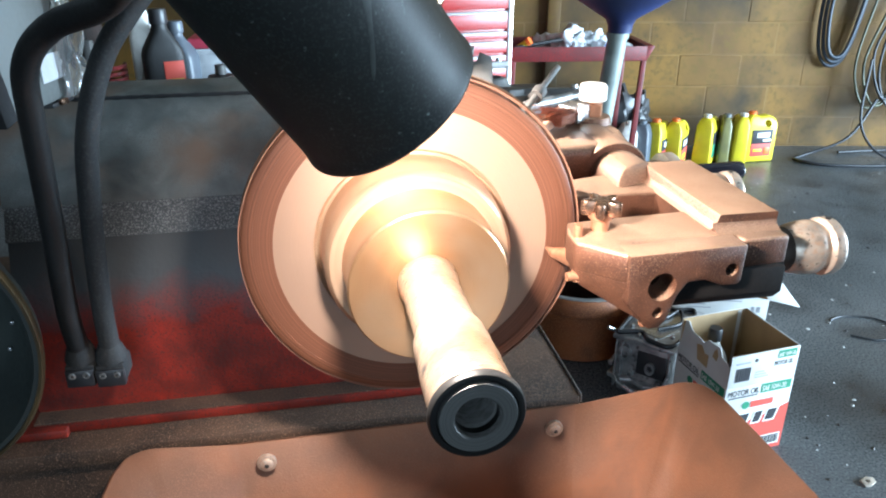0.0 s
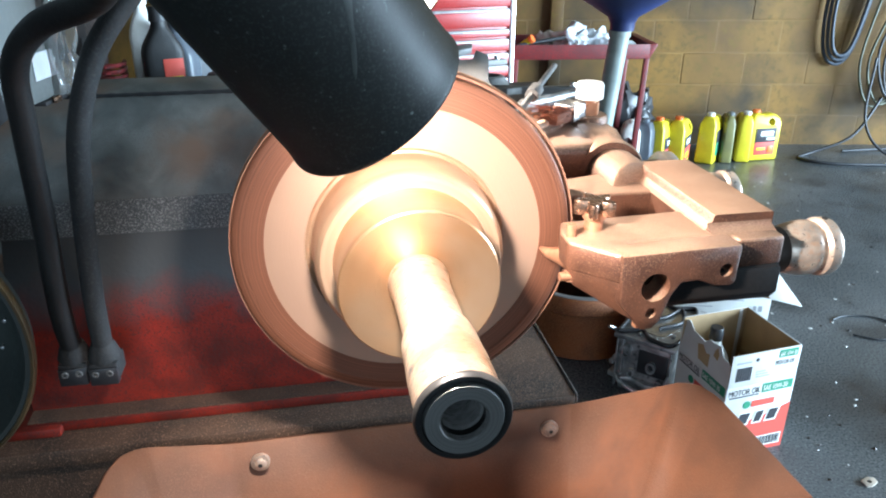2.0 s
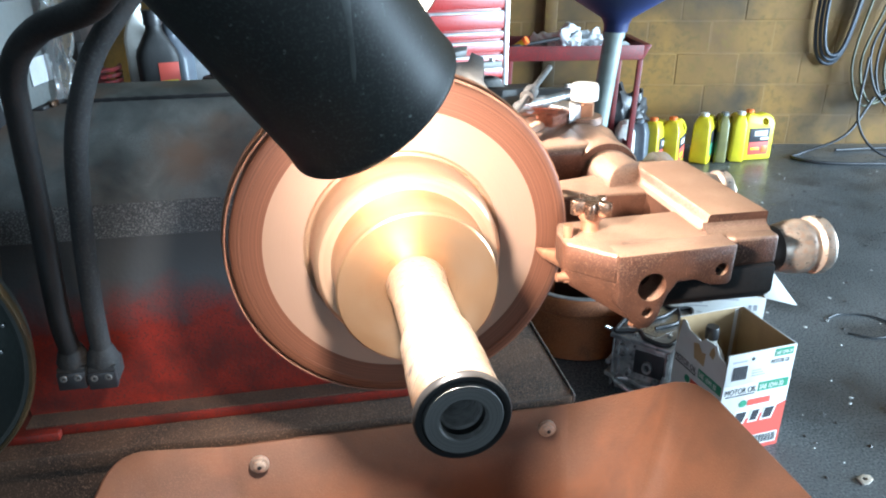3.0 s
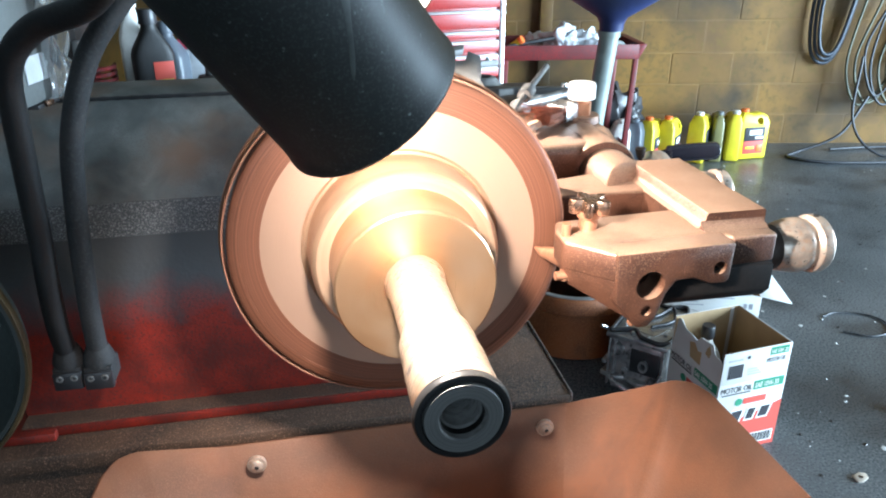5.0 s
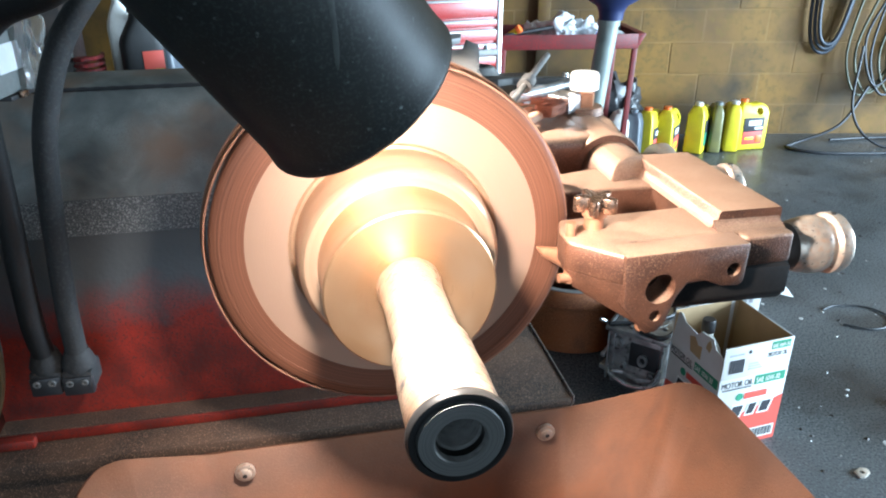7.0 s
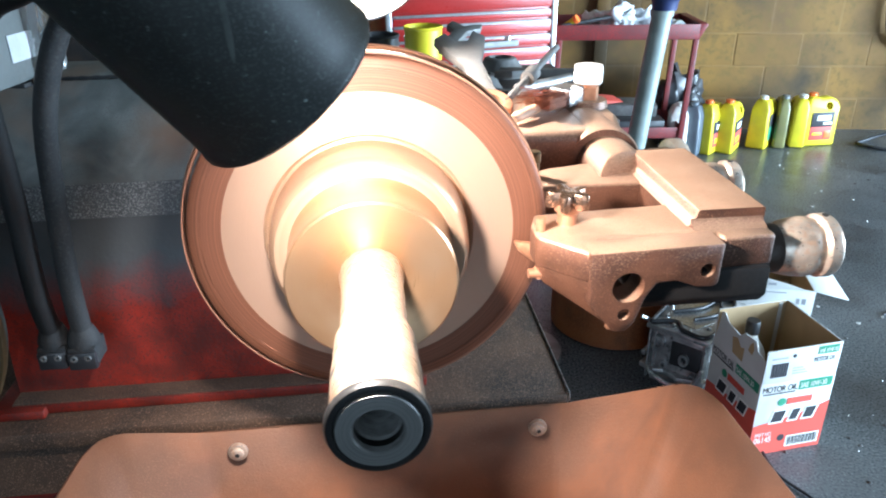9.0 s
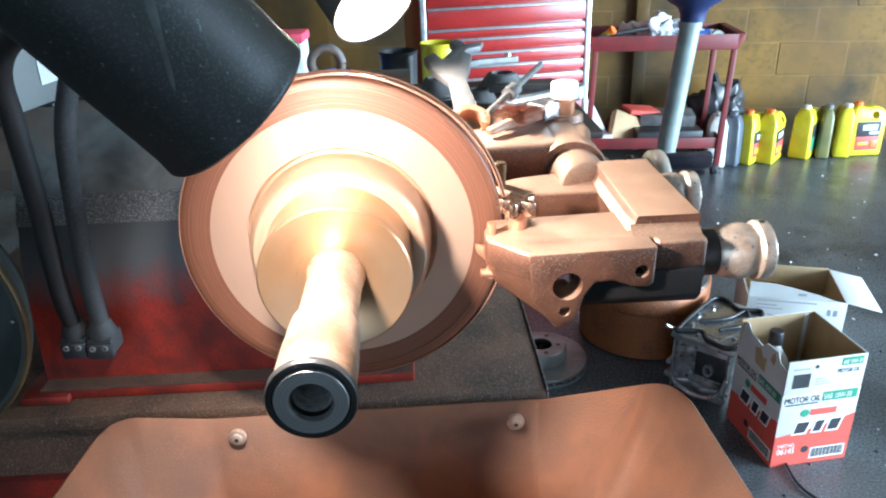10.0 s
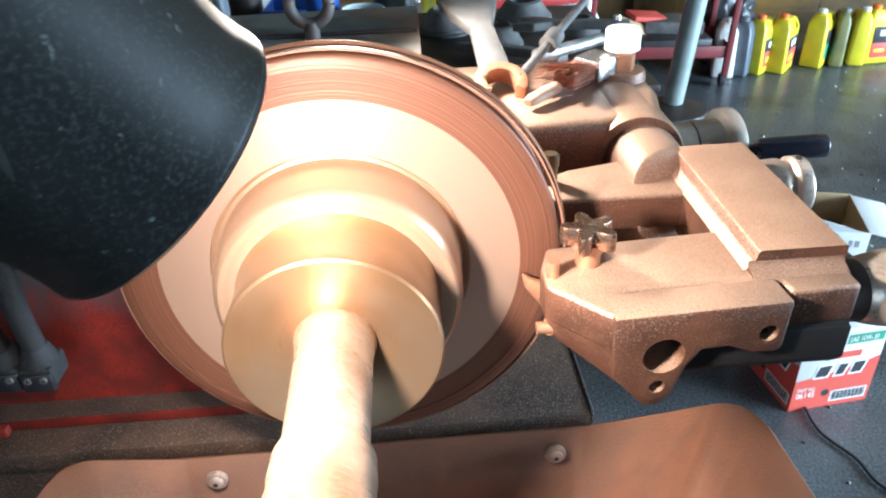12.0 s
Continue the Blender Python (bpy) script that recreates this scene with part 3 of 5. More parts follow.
# ---- cutter head straddling the rotor ----
head = thing("cutter_head", BED, "cast twin-arm cutter head dusted copper brown", "cutter head")
near = [(0.110, -0.052), (0.1165, -0.032), (0.226, -0.0247), (0.226, -0.070), (0.2725, -0.072), (0.2725, -0.0885), (0.234, -0.0905), (0.2335, -0.079), (0.153, -0.079), (0.150, -0.085), (0.1395, -0.1020), (0.1095, -0.0705)]
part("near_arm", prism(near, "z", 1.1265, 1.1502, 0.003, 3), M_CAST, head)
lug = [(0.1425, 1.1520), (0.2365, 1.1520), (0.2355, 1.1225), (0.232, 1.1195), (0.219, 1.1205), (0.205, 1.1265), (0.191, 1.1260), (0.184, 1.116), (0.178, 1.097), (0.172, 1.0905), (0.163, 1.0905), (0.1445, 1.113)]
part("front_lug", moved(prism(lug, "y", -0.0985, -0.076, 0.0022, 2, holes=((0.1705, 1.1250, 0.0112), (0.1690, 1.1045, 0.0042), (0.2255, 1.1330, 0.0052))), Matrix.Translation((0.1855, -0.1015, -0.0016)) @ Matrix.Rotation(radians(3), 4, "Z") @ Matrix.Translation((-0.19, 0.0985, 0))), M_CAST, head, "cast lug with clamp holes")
def tapered(top, bottom, bevel):
    """A block between two outlines with as many corners."""
    bm = bmesh.new()
    hi, lo = [bm.verts.new(p) for p in top], [bm.verts.new(p) for p in bottom]
    bm.faces.new(hi)
    bm.faces.new(lo[::-1])
    for k in range(len(hi)):
        bm.faces.new((hi[k], lo[k], lo[k - 1], hi[k - 1]))
    bmesh.ops.recalc_face_normals(bm, faces=bm.faces)
    return soften(bm, bevel, 2)


flank_top = [(0.1098, -0.0705, 1.1285), (0.1380, -0.1008, 1.1285), (0.152, -0.098, 1.1285), (0.157, -0.055, 1.1285), (0.1105, -0.053, 1.1285)]
flank_low = [(0.1160, -0.0690, 1.1130), (0.1545, -0.0990, 1.0935), (0.163, -0.096, 1.0925), (0.160, -0.060, 1.1010), (0.1165, -0.056, 1.1130)]
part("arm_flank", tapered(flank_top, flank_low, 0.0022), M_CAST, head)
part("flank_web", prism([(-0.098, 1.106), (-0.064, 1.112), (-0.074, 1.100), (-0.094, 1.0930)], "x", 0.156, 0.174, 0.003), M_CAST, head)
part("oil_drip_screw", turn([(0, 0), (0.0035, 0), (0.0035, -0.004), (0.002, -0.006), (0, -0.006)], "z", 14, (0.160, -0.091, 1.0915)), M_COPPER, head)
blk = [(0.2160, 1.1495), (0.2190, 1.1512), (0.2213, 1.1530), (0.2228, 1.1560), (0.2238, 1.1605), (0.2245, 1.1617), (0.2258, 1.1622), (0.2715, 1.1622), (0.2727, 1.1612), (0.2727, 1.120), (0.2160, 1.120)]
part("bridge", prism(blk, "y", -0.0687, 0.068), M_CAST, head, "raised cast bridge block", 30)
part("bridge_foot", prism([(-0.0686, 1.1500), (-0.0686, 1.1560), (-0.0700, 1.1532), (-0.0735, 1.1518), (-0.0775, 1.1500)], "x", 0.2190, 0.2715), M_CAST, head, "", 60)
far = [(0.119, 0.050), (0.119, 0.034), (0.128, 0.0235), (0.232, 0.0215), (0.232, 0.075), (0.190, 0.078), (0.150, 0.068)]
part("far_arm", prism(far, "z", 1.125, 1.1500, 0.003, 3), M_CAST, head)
# Black plate laid on the block in place of the lamp's cast shadow.
part("cover_plate", box(0.2345, 0.2715, -0.0895, -0.072, 1.108, 1.1290, 0.002), M_BARREL, head, "black plate for a cast shadow on the block")
part("barrel", merge(prism([(-0.0945, 1.128), (-0.0945, 1.1065), (-0.0875, 1.0985), (-0.052, 1.0985), (-0.048, 1.104), (-0.048, 1.128)], "x", 0.178, 0.2695, 0.002), box(0.19, 0.276, -0.083, -0.055, 1.112, 1.1345, 0.004)), M_BARREL, head, "black adjuster housing")
for w, z, du, k_r in ((-0.060, 1.1255, -0.008, 0.95), (0.062, 1.128, -0.021, 0.90)):
    def ring(*prof):
        return [(a * k_r, h + du) for a, h in prof]
    k = part("micrometer_knob", turn(ring((0.0, 0.296), (0.0185, 0.296), (0.0196, 0.2975), (0.0212, 0.303), (0.0229, 0.311), (0.0234, 0.317), (0.0231, 0.321), (0.0216, 0.3235), (0.0214, 0.3265), (0.0236, 0.3280), (0.0246, 0.3290), (0.0248, 0.3360), (0.0238, 0.3380), (0.017, 0.3385), (0.0165, 0.337), (0, 0.337)), "x", 56, (0, w, z)),
             M_KNURL, head, "dusty bright knurled knob")
    part("collar", turn(ring((0, 0.272), (0.0165, 0.272), (0.0180, 0.275), (0.0180, 0.287), (0.0190, 0.2885), (0.0190, 0.297), (0, 0.297)), "x", 40, (0, w, z)), M_CASTDK, k, "dark scale collar")
    part("set_screw", turn([(0, 0.0242), (0.0022, 0.0242), (0.0022, 0.0252), (0.0026, 0.0255), (0, 0.0255)], "z", 12, (0.3325 + du, w, z - (1 - k_r) * 0.0248)), M_BLACK, k)
part("tool_bit", merge(rod((0.1285, -0.050, 1.1235), (0.1135, -0.016, 1.1172), 0.0108, 20, 0.0042), rod((0.1135, -0.016, 1.1172), (0.1112, -0.0045, 1.1165), 0.0042, 10, 0.0014)), M_COPPER, head, "carbide bit holder at the cut")
part("clamp_screw", merge(rod((0.1195, -0.050, 1.137), (0.1195, -0.050, 1.155), 0.0036, 10), rod((0.118, -0.056, 1.111), (0.118, -0.056, 1.119), 0.0038, 10), rod((0.110, -0.057, 1.115), (0.121, -0.057, 1.115), 0.0036, 10)), M_COPPER, head)


def star_knob(parent, u, w, z):
    outline = []
    for k in range(60):
        a = 2 * math.pi * k / 60
        outline.append(((0.0118 + 0.0044 * math.cos(5 * a)) * math.cos(a), (0.0118 + 0.0044 * math.cos(5 * a)) * math.sin(a)))
    k = part("star_knob", moved(prism(outline, "z", 0.0, 0.0115, 0.0022, 2), Matrix.Translation((u, w, z + 0.0125)) @ Matrix.Rotation(0.5, 4, "Z")), M_CHROME, parent, "tarnished chrome star knob")
    part("stem", moved(turn([(0, 0), (0.0072, 0), (0.0072, 0.008), (0.009, 0.0095), (0.009, 0.0145), (0, 0.0145)], "z", 24), Matrix.Translation((u, w, z))), M_COPPER, k)


star_knob(head, 0.1365, -0.050, 1.1500)
part("brass_screw", merge(turn([(0, 0), (0.005, 0), (0.005, 0.012), (0.0058, 0.0125), (0.0058, 0.020), (0.0045, 0.0215), (0, 0.0215)], "z", 20, (0.1345, 0.050, 1.150))), M_RIM, head, "small brass-coloured screw")
part("far_bit", rod((0.1105, 0.028, 1.117), (0.122, 0.046, 1.132), 0.0045, 8), M_COPPER, head)

# the head stands a little farther from the front of the bed than its drawing
EYE_END = Vector((-0.075, -0.536, 1.36))
ENLARGE = Matrix.Translation(EYE_END) @ Matrix.Scale(1.024, 4) @ Matrix.Translation(-EYE_END)
for piece in head.children_recursive:
    if piece.name.split(".")[0] not in ("tool_bit", "clamp_screw"):
        piece.data.transform(ENLARGE)

# ---- cross slide behind ----
slide = thing("cross_slide", BED, "copper-dusted cast cross slide carrying the cutter head", "cross slide")
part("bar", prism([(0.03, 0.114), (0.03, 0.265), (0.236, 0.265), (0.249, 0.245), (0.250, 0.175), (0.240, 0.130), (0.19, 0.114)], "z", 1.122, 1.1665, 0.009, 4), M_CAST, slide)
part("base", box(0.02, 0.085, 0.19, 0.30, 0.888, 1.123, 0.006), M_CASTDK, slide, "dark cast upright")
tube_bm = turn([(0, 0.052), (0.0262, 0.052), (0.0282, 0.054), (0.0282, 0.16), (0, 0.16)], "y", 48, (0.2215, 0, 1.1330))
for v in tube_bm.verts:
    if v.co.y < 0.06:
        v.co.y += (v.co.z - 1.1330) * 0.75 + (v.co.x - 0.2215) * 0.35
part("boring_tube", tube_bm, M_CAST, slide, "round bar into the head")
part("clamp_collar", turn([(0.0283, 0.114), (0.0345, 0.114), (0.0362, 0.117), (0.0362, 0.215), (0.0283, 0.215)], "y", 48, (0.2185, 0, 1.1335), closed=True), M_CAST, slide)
part("boss", turn([(0, 0), (0.0215, 0), (0.0205, 0.006), (0.0195, 0.0075), (0, 0.0075)], "z", 36, (0.227, 0.207, 1.1665)), M_CAST, slide)
part("hex_nut", merge(moved(turn([(0, 0), (0.0118, 0), (0.0118, 0.013), (0.009, 0.015), (0, 0.015)], "z", 6), Matrix.Translation((0.227, 0.207, 1.174))),
                      turn([(0, 0), (0.0095, 0), (0.0095, 0.006), (0, 0.006)], "z", 24, (0.227, 0.207, 1.186))), M_COPPER, slide, "copper-dusted hex nut")
part("white_cap", turn([(0, 0), (0.0135, 0), (0.0148, 0.001), (0.0148, 0.015), (0.0135, 0.0175), (0.010, 0.0178), (0, 0.0172)], "z", 12, (0.227, 0.207, 1.1905)), M_WHITE, slide, "chipped white plastic cap", 20)
FEED_W, FEED_Z = 0.2583, 1.0644
part("feed_screw", turn([(0, 0.25), (0.013, 0.25), (0.013, 0.315), (0, 0.315)], "x", 24, (0, FEED_W, FEED_Z)), M_STEEL, slide)
part("feed_dial", turn([(0, 0.276), (0.0300, 0.276), (0.0300, 0.2855), (0.0375, 0.286), (0.0385, 0.288), (0.0385, 0.293), (0.0335, 0.295), (0.0335, 0.318), (0, 0.318)], "x", 56, (0, FEED_W, FEED_Z)), M_DIAL, slide, "bright feed dial")
crank = part("crank", turn([(0, 0.319), (0.0345, 0.319), (0.0350, 0.321), (0.0350, 0.341), (0.0360, 0.3435), (0.0435, 0.345), (0.0450, 0.347), (0.0450, 0.358), (0.0435, 0.360), (0.012, 0.360), (0.011, 0.366), (0, 0.366)], "x", 64), M_DIAL, slide, "bright round feed crank")
crank.location = (0, FEED_W, FEED_Z)
grip = part("grip", turn([(0, 0.358), (0.0045, 0.358), (0.0055, 0.366), (0.0098, 0.368), (0.0108, 0.386), (0.0113, 0.420), (0.0113, 0.430), (0.0105, 0.432), (0, 0.432)], "x", 28, (0, 0, 0.0409)), M_HANDLE, crank, "glossy black grip")
part("thumb_screw", merge(rod((0.331, 0, 0.030), (0.331, 0, 0.040), 0.0028, 10), turn([(0, 0.038), (0.0045, 0.038), (0.0068, 0.049), (0.005, 0.051), (0, 0.051)], "z", 14, (0.331, 0, 0))), M_CASTDK, crank, "dark thumb screw")

# ---- work lamps ----


def lamp(eye, way, r, label, hose_pts, hose_r, hose_mat, rib, clamp_at, shade_mat):
    t = thing("work_lamp", Matrix.Identity(4), label, "lamp", "gooseneck work lamps")
    m = Matrix.Translation(eye) @ aim(way)
    k = r / 0.0509
    prof = [(0.0, -0.165), (0.016, -0.165), (0.020, -0.161), (0.021, -0.146), (0.034, -0.140), (0.0440, -0.128), (0.0470, -0.112), (0.0482, -0.06), (0.0492, -0.012), (0.0499, -0.005), (0.0505, -0.0025), (0.0506, -0.001), (0.0500, 0.0)]
    inner = [(0.0488, -0.001), (0.0482, -0.008), (0.0472, -0.06), (0.0462, -0.105), (0.042, -0.125), (0.030, -0.137), (0, -0.138)]
    s = part("shade", moved(turn([(a * k, h * k) for a, h in prof], "z", 72), m), shade_mat, t, "dusty black lamp shade")
    part("lining", moved(turn([(a * k, h * k) for a, h in inner], "z", 64), m), M_SHADEIN, s, "pale reflector lining")
    part("rim", moved(turn([(0.0488 * k, -0.001), (0.0500 * k, 0.0004), (0.0507 * k, -0.0008), (0.0503 * k, -0.003), (0.0488 * k, -0.003)], "z", 72, closed=True), m), shade_mat, s)
    part("bulb", moved(turn([(0, -0.046 * k), (0.016, -0.048 * k), (0.027, -0.054 * k), (0.031, -0.062 * k), (0.029, -0.074 * k), (0.014, -0.100 * k), (0.012, -0.130 * k), (0, -0.130 * k)], "z", 32), m), M_BULB, s, "lit bulb")
    if rib == 0.0:
        drip = bmesh.new()
        rows = []
        for j in range(19):
            f = j / 18
            hh, wide = -0.078 + 0.038 * f, 0.0021 * (1 - f) ** 0.5 * (1 + 0.25 * math.sin(9 * f)) + 0.0004
            ang, rr = 3.116 + (hh + 0.0671) * 13.6, 0.0482 + (hh + 0.06) * 0.0208
            rows.append([drip.verts.new(((rr + lift) * math.cos(ang + d / rr), (rr + lift) * math.sin(ang + d / rr), hh)) for d, lift in ((-wide, 0.00002), (-wide * 0.6, 0.00006), (wide * 0.6, 0.00006), (wide, 0.00002))])
        for a, b in zip(rows, rows[1:]):
            for i in range(3):
                drip.faces.new((a[i], a[i + 1], b[i + 1], b[i]))
        part("dried_drip", moved(drip, m), M_DRIP, s, "pale dried drip")
    h = part("gooseneck", tube(hose_pts, hose_r, 16, 40 if rib else 12, rib), hose_mat, t, "flexible lamp neck")
    u, w, z = clamp_at
    foot_m = BED @ Matrix.Translation((u, w, z)) @ Matrix.Scale(0.82, 4)
    c = part("foot", moved(merge(turn([(0, 0.0), (0.017, 0.0), (0.0185, 0.006), (0.0155, 0.016), (0.0125, 0.024), (0, 0.024)], "z", 28, (0, 0, 0)), box(-0.0165, 0.0165, -0.017, 0.02, -0.022, 0.004, 0.004)), foot_m), M_HOSE, t, "dusty swivel foot")
    part("socket_block", moved(box(-0.0160, 0.0160, -0.0205, -0.008, -0.024, -0.001, 0.0025), foot_m), M_BLACK, c)
    for d in (-0.0078, 0.0078):
        part("screw", moved(turn([(0.0018, -0.0226), (0.0036, -0.0226), (0.0042, -0.0212), (0.0042, -0.020), (0.0018, -0.020)], "y", 16, (d, 0, -0.0075), closed=True), foot_m), M_GREYSTEEL, c)
    return t


def from_bed(pts):
    return [BED @ Vector(p) for p in pts]


back1 = LAMP_EYE - LAMP_WAY * 0.165
lamp(LAMP_EYE, LAMP_WAY, 0.0509, "black gooseneck work lamp over the turning rotor",
     from_bed([(-0.3085, 0.122, 0.985), (-0.308, 0.112, 1.032), (-0.300, 0.100, 1.125), (-0.290, 0.080, 1.214), (-0.279, 0.060, 1.266), (-0.250, 0.040, 1.296), (-0.197, 0.000, 1.318), (-0.16, -0.07, 1.365)])
     + [back1 + Vector((-0.03, 0.02, 0.035)), back1 - LAMP_WAY * 0.004], 0.0098, M_HOSESMOOTH, 0.0, (-0.3085, 0.122, 0.976), M_SHADE)
back2 = LAMP2_EYE - LAMP2_WAY * 0.155
lamp(LAMP2_EYE, LAMP2_WAY, 0.047, "black gooseneck work lamp behind the rotor, lit",
     from_bed([(-0.2815, 0.122, 0.985), (-0.277, 0.112, 1.050), (-0.267, 0.105, 1.147), (-0.256, 0.100, 1.208), (-0.236, 0.100, 1.262), (-0.211, 0.102, 1.298), (-0.170, 0.115, 1.345), (-0.11, 0.17, 1.42)])
     + [back2 + Vector((-0.02, 0.03, 0.03)), back2 - LAMP2_WAY * 0.003], 0.0092, M_HOSE, 0.028, (-0.2815, 0.122, 0.9735), M_SHADE)

# ---- drum dish at the bed's left end ----
dish = thing("brake_drum", BED @ pose(-0.448, 0.045, 1.043), "dark brake drum with a brassy worn rim", "brake drum")
part("bowl", turn([(0.137, 0.0), (0.132, 0.02), (0.105, 0.068), (0.09, 0.082), (0.03, 0.088), (0.03, 0.078), (0.085, 0.072), (0.10, 0.060), (0.130, 0.0)], "y", 96, closed=True), M_DISH, dish)
part("rim", turn([(0.1335, 0.001), (0.1345, -0.003), (0.1370, -0.003), (0.1385, 0.001), (0.1372, 0.006), (0.1335, 0.006)], "y", 96, closed=True), M_RIM, dish, "brassy worn rim")
part("drum_stand", box(-0.04, 0.04, 0.085, 0.125, -0.155, 0.03, 0.004), M_CASTDK, dish)
for a in (-0.42, -0.12):
    part("rivet", turn([(0, 0.060), (0.0018, 0.0605), (0.0018, 0.066), (0, 0.066)], "y", 10, (0.094 * math.cos(a), 0.0, 0.094 * math.sin(a))), M_STEEL, dish)

# ---- control box ----
cbox = thing("control_box", pose(-0.365, 0.722, 1.2062), "grey control box wrapped in clear plastic film", "control box")
part("case", prism([(-0.106, 0.004), (0.0, 0.004), (0.0, 0.30), (-0.172, 0.30)], "x", -0.24, 0.0, 0.003), M_GREYBOX, cbox, "grey sheet metal case")
part("front_panel", prism([(-0.126, 0.0), (-0.1065, 0.004), (-0.1725, 0.30), (-0.192, 0.30)], "x", -0.243, 0.003, 0.0015), M_BLACK, cbox, "black front bezel")
part("door", prism([(-0.144, 0.012), (-0.1275, 0.006), (-0.1925, 0.30), (-0.209, 0.30)], "x", -0.235, -0.006, 0.0015), M_GREYBOX, cbox, "grey front door")
part("paper_label", box(0.0004, 0.0012, -0.052, -0.015, 0.024, 0.048), M_RAG, cbox, "pale paper label")
part("base_strip", box(-0.235, 0.0015, -0.045, -0.003, -0.0004, 0.0036, 0.0008), M_BLACK, cbox, "black base strip")
part("latch", box(0.0016, 0.0060, -0.034, -0.022, 0.0, 0.0062, 0.0015), M_CHROME, cbox, "small bright latch")


def film_sheet(y0, y1, z0, z1, x, depth, seed):
    """A loose, creased sheet of film hanging beside the case."""
    bm = bmesh.new()
    n, m = 22, 40
    grid = []
    for j in range(m + 1):
        row = []
        for i in range(n + 1):
            p = Vector((i / n * 3.0 + seed, j / m * 7.0, seed * 0.7))
            crease = abs(noise.noise(p)) * 1.2 + abs(noise.noise(p * 2.7)) * 0.5
            edge = 0.006 * noise.noise(Vector((seed, j * 0.33, 2.0)))
            row.append(bm.verts.new((x + depth * crease, y0 + (y1 - y0 + edge) * i / n, z0 + (z1 - z0) * j / m)))
        grid.append(row)
    for j in range(m):
        for i in range(n):
            bm.faces.new((grid[j][i], grid[j][i + 1], grid[j + 1][i + 1], grid[j + 1][i]))
    return bm


part("film", film_sheet(-0.024, 0.020, 0.006, 0.29, 0.003, 0.012, 3.0), M_FILM, cbox, "creased clear plastic film", 25)
part("film", film_sheet(-0.105, -0.045, 0.100, 0.29, 0.003, 0.010, 9.0), M_FILM, cbox, "creased clear plastic film", 25)


# ---- tools lying on the cross slide ----
def lying(name, u, w, z, turn_z, label, category, tilt=0.0):
    return thing(name, BED @ pose(u, w, z, tilt, 0, turn_z), label, category)


# open-jaw wrench standing on edge of the pile, its jaw towards the rotor
wr = lying("open_end_wrench", 0.122, 0.182, 1.1675, 8, "grey open-jaw spanner propped on the slide", "wrench", 24)
jaw = [(0.0215 * math.cos(a), 0.0215 * math.sin(a)) for a in [radians(k) for k in range(-40, 221, 13)]] + [(0.0125 * math.cos(a), 0.0125 * math.sin(a)) for a in [radians(k) for k in range(220, -41, -13)]]
part("jaw", prism(jaw, "z", 0.0, 0.016, 0.0015), M_COPPER, wr, "copper-dusted jaw")
part("shank", prism([(-0.012, 0.016), (-0.009, 0.07), (-0.022, 0.092), (-0.030, 0.118), (-0.016, 0.128), (-0.008, 0.112), (0.006, 0.112), (0.016, 0.130), (0.027, 0.118), (0.020, 0.095), (0.011, 0.072), (0.013, 0.016)], "z", 0.002, 0.012, 0.0015), M_GREYSTEEL, wr, "grey forged shank")
peg = lying("drift_bar", 0.172, 0.232, 1.176, -34, "grey steel bar with a loose collar", "bar", 0)
part("bar", rod((0, -0.062, 0.004), (0, 0.080, 0.034), 0.0036, 16), M_GREYSTEEL, peg)
part("collar", rod((0, -0.006, 0.0155), (0, 0.012, 0.0195), 0.0078, 20), M_GREYSTEEL, peg)
brush = lying("wire_brush", 0.172, 0.172, 1.1675, -48, "rusty-bristled brush with a worn handle", "brush", 0)
part("handle", moved(tube([(0, -0.046, 0.008), (0, -0.028, 0.010), (0, -0.010, 0.011)], [0.0036, 0.0048, 0.0054, 0.0058], 12, 8), Matrix.Diagonal((1, 1, 0.8, 1))), M_DULLWOOD, brush, "dusty handle end")
part("ferrule", box(-0.0135, 0.0135, 0.028, 0.058, 0.003, 0.022, 0.004), M_STEEL, brush, "bright ferrule")
random.seed(5)
br = bmesh.new()
for k in range(220):
    x, z = random.uniform(-0.013, 0.013), random.uniform(0.004, 0.02)
    a, b = Vector((x, 0.03, z)), Vector((x * 1.7 + random.uniform(-0.004, 0.004), -0.012 + random.uniform(-0.006, 0.008), z * 1.2 + random.uniform(-0.004, 0.006)))
    v = [br.verts.new(a + Vector((0.0005, 0, 0))), br.verts.new(a - Vector((0.0005, 0, 0))), br.verts.new(b - Vector((0.0004, 0, 0))), br.verts.new(b + Vector((0.0004, 0, 0.0006)))]
    br.faces.new(v)
part("bristles", merge(br, box(-0.011, 0.011, -0.002, 0.03, 0.005, 0.018, 0.004)), M_BRISTLE, brush, "rusty brown bristles")
sp = lying("ratchet_handle", 0.205, 0.262, 1.1675, -62, "dull grey metal ratchet handle beside the brush", "ratchet", 0)
part("grip", tube([(0, -0.05, 0.011), (0, 0.0, 0.012), (0, 0.045, 0.014)], [0.006, 0.0072, 0.0075, 0.0072, 0.0056], 14, 8), M_ALLOY, sp)
part("drive_head", turn([(0, 0), (0.012, 0), (0.0132, 0.003), (0.0132, 0.014), (0.011, 0.017), (0, 0.017)], "z", 28, (0, 0.056, 0.002)), M_ALLOY, sp)
tray = thing("adaptor_tray", BED @ pose(0.185, 0.42, 0.888), "dark stand with dusty lathe adaptors and cones", "stand")
part("top", box(-0.14, 0.11, -0.13, 0.20, 0.230, 0.240, 0.003), M_CASTDK, tray)
part("leg", box(-0.135, -0.07, -0.03, 0.05, 0.0, 0.232, 0.003), M_CASTDK, tray)
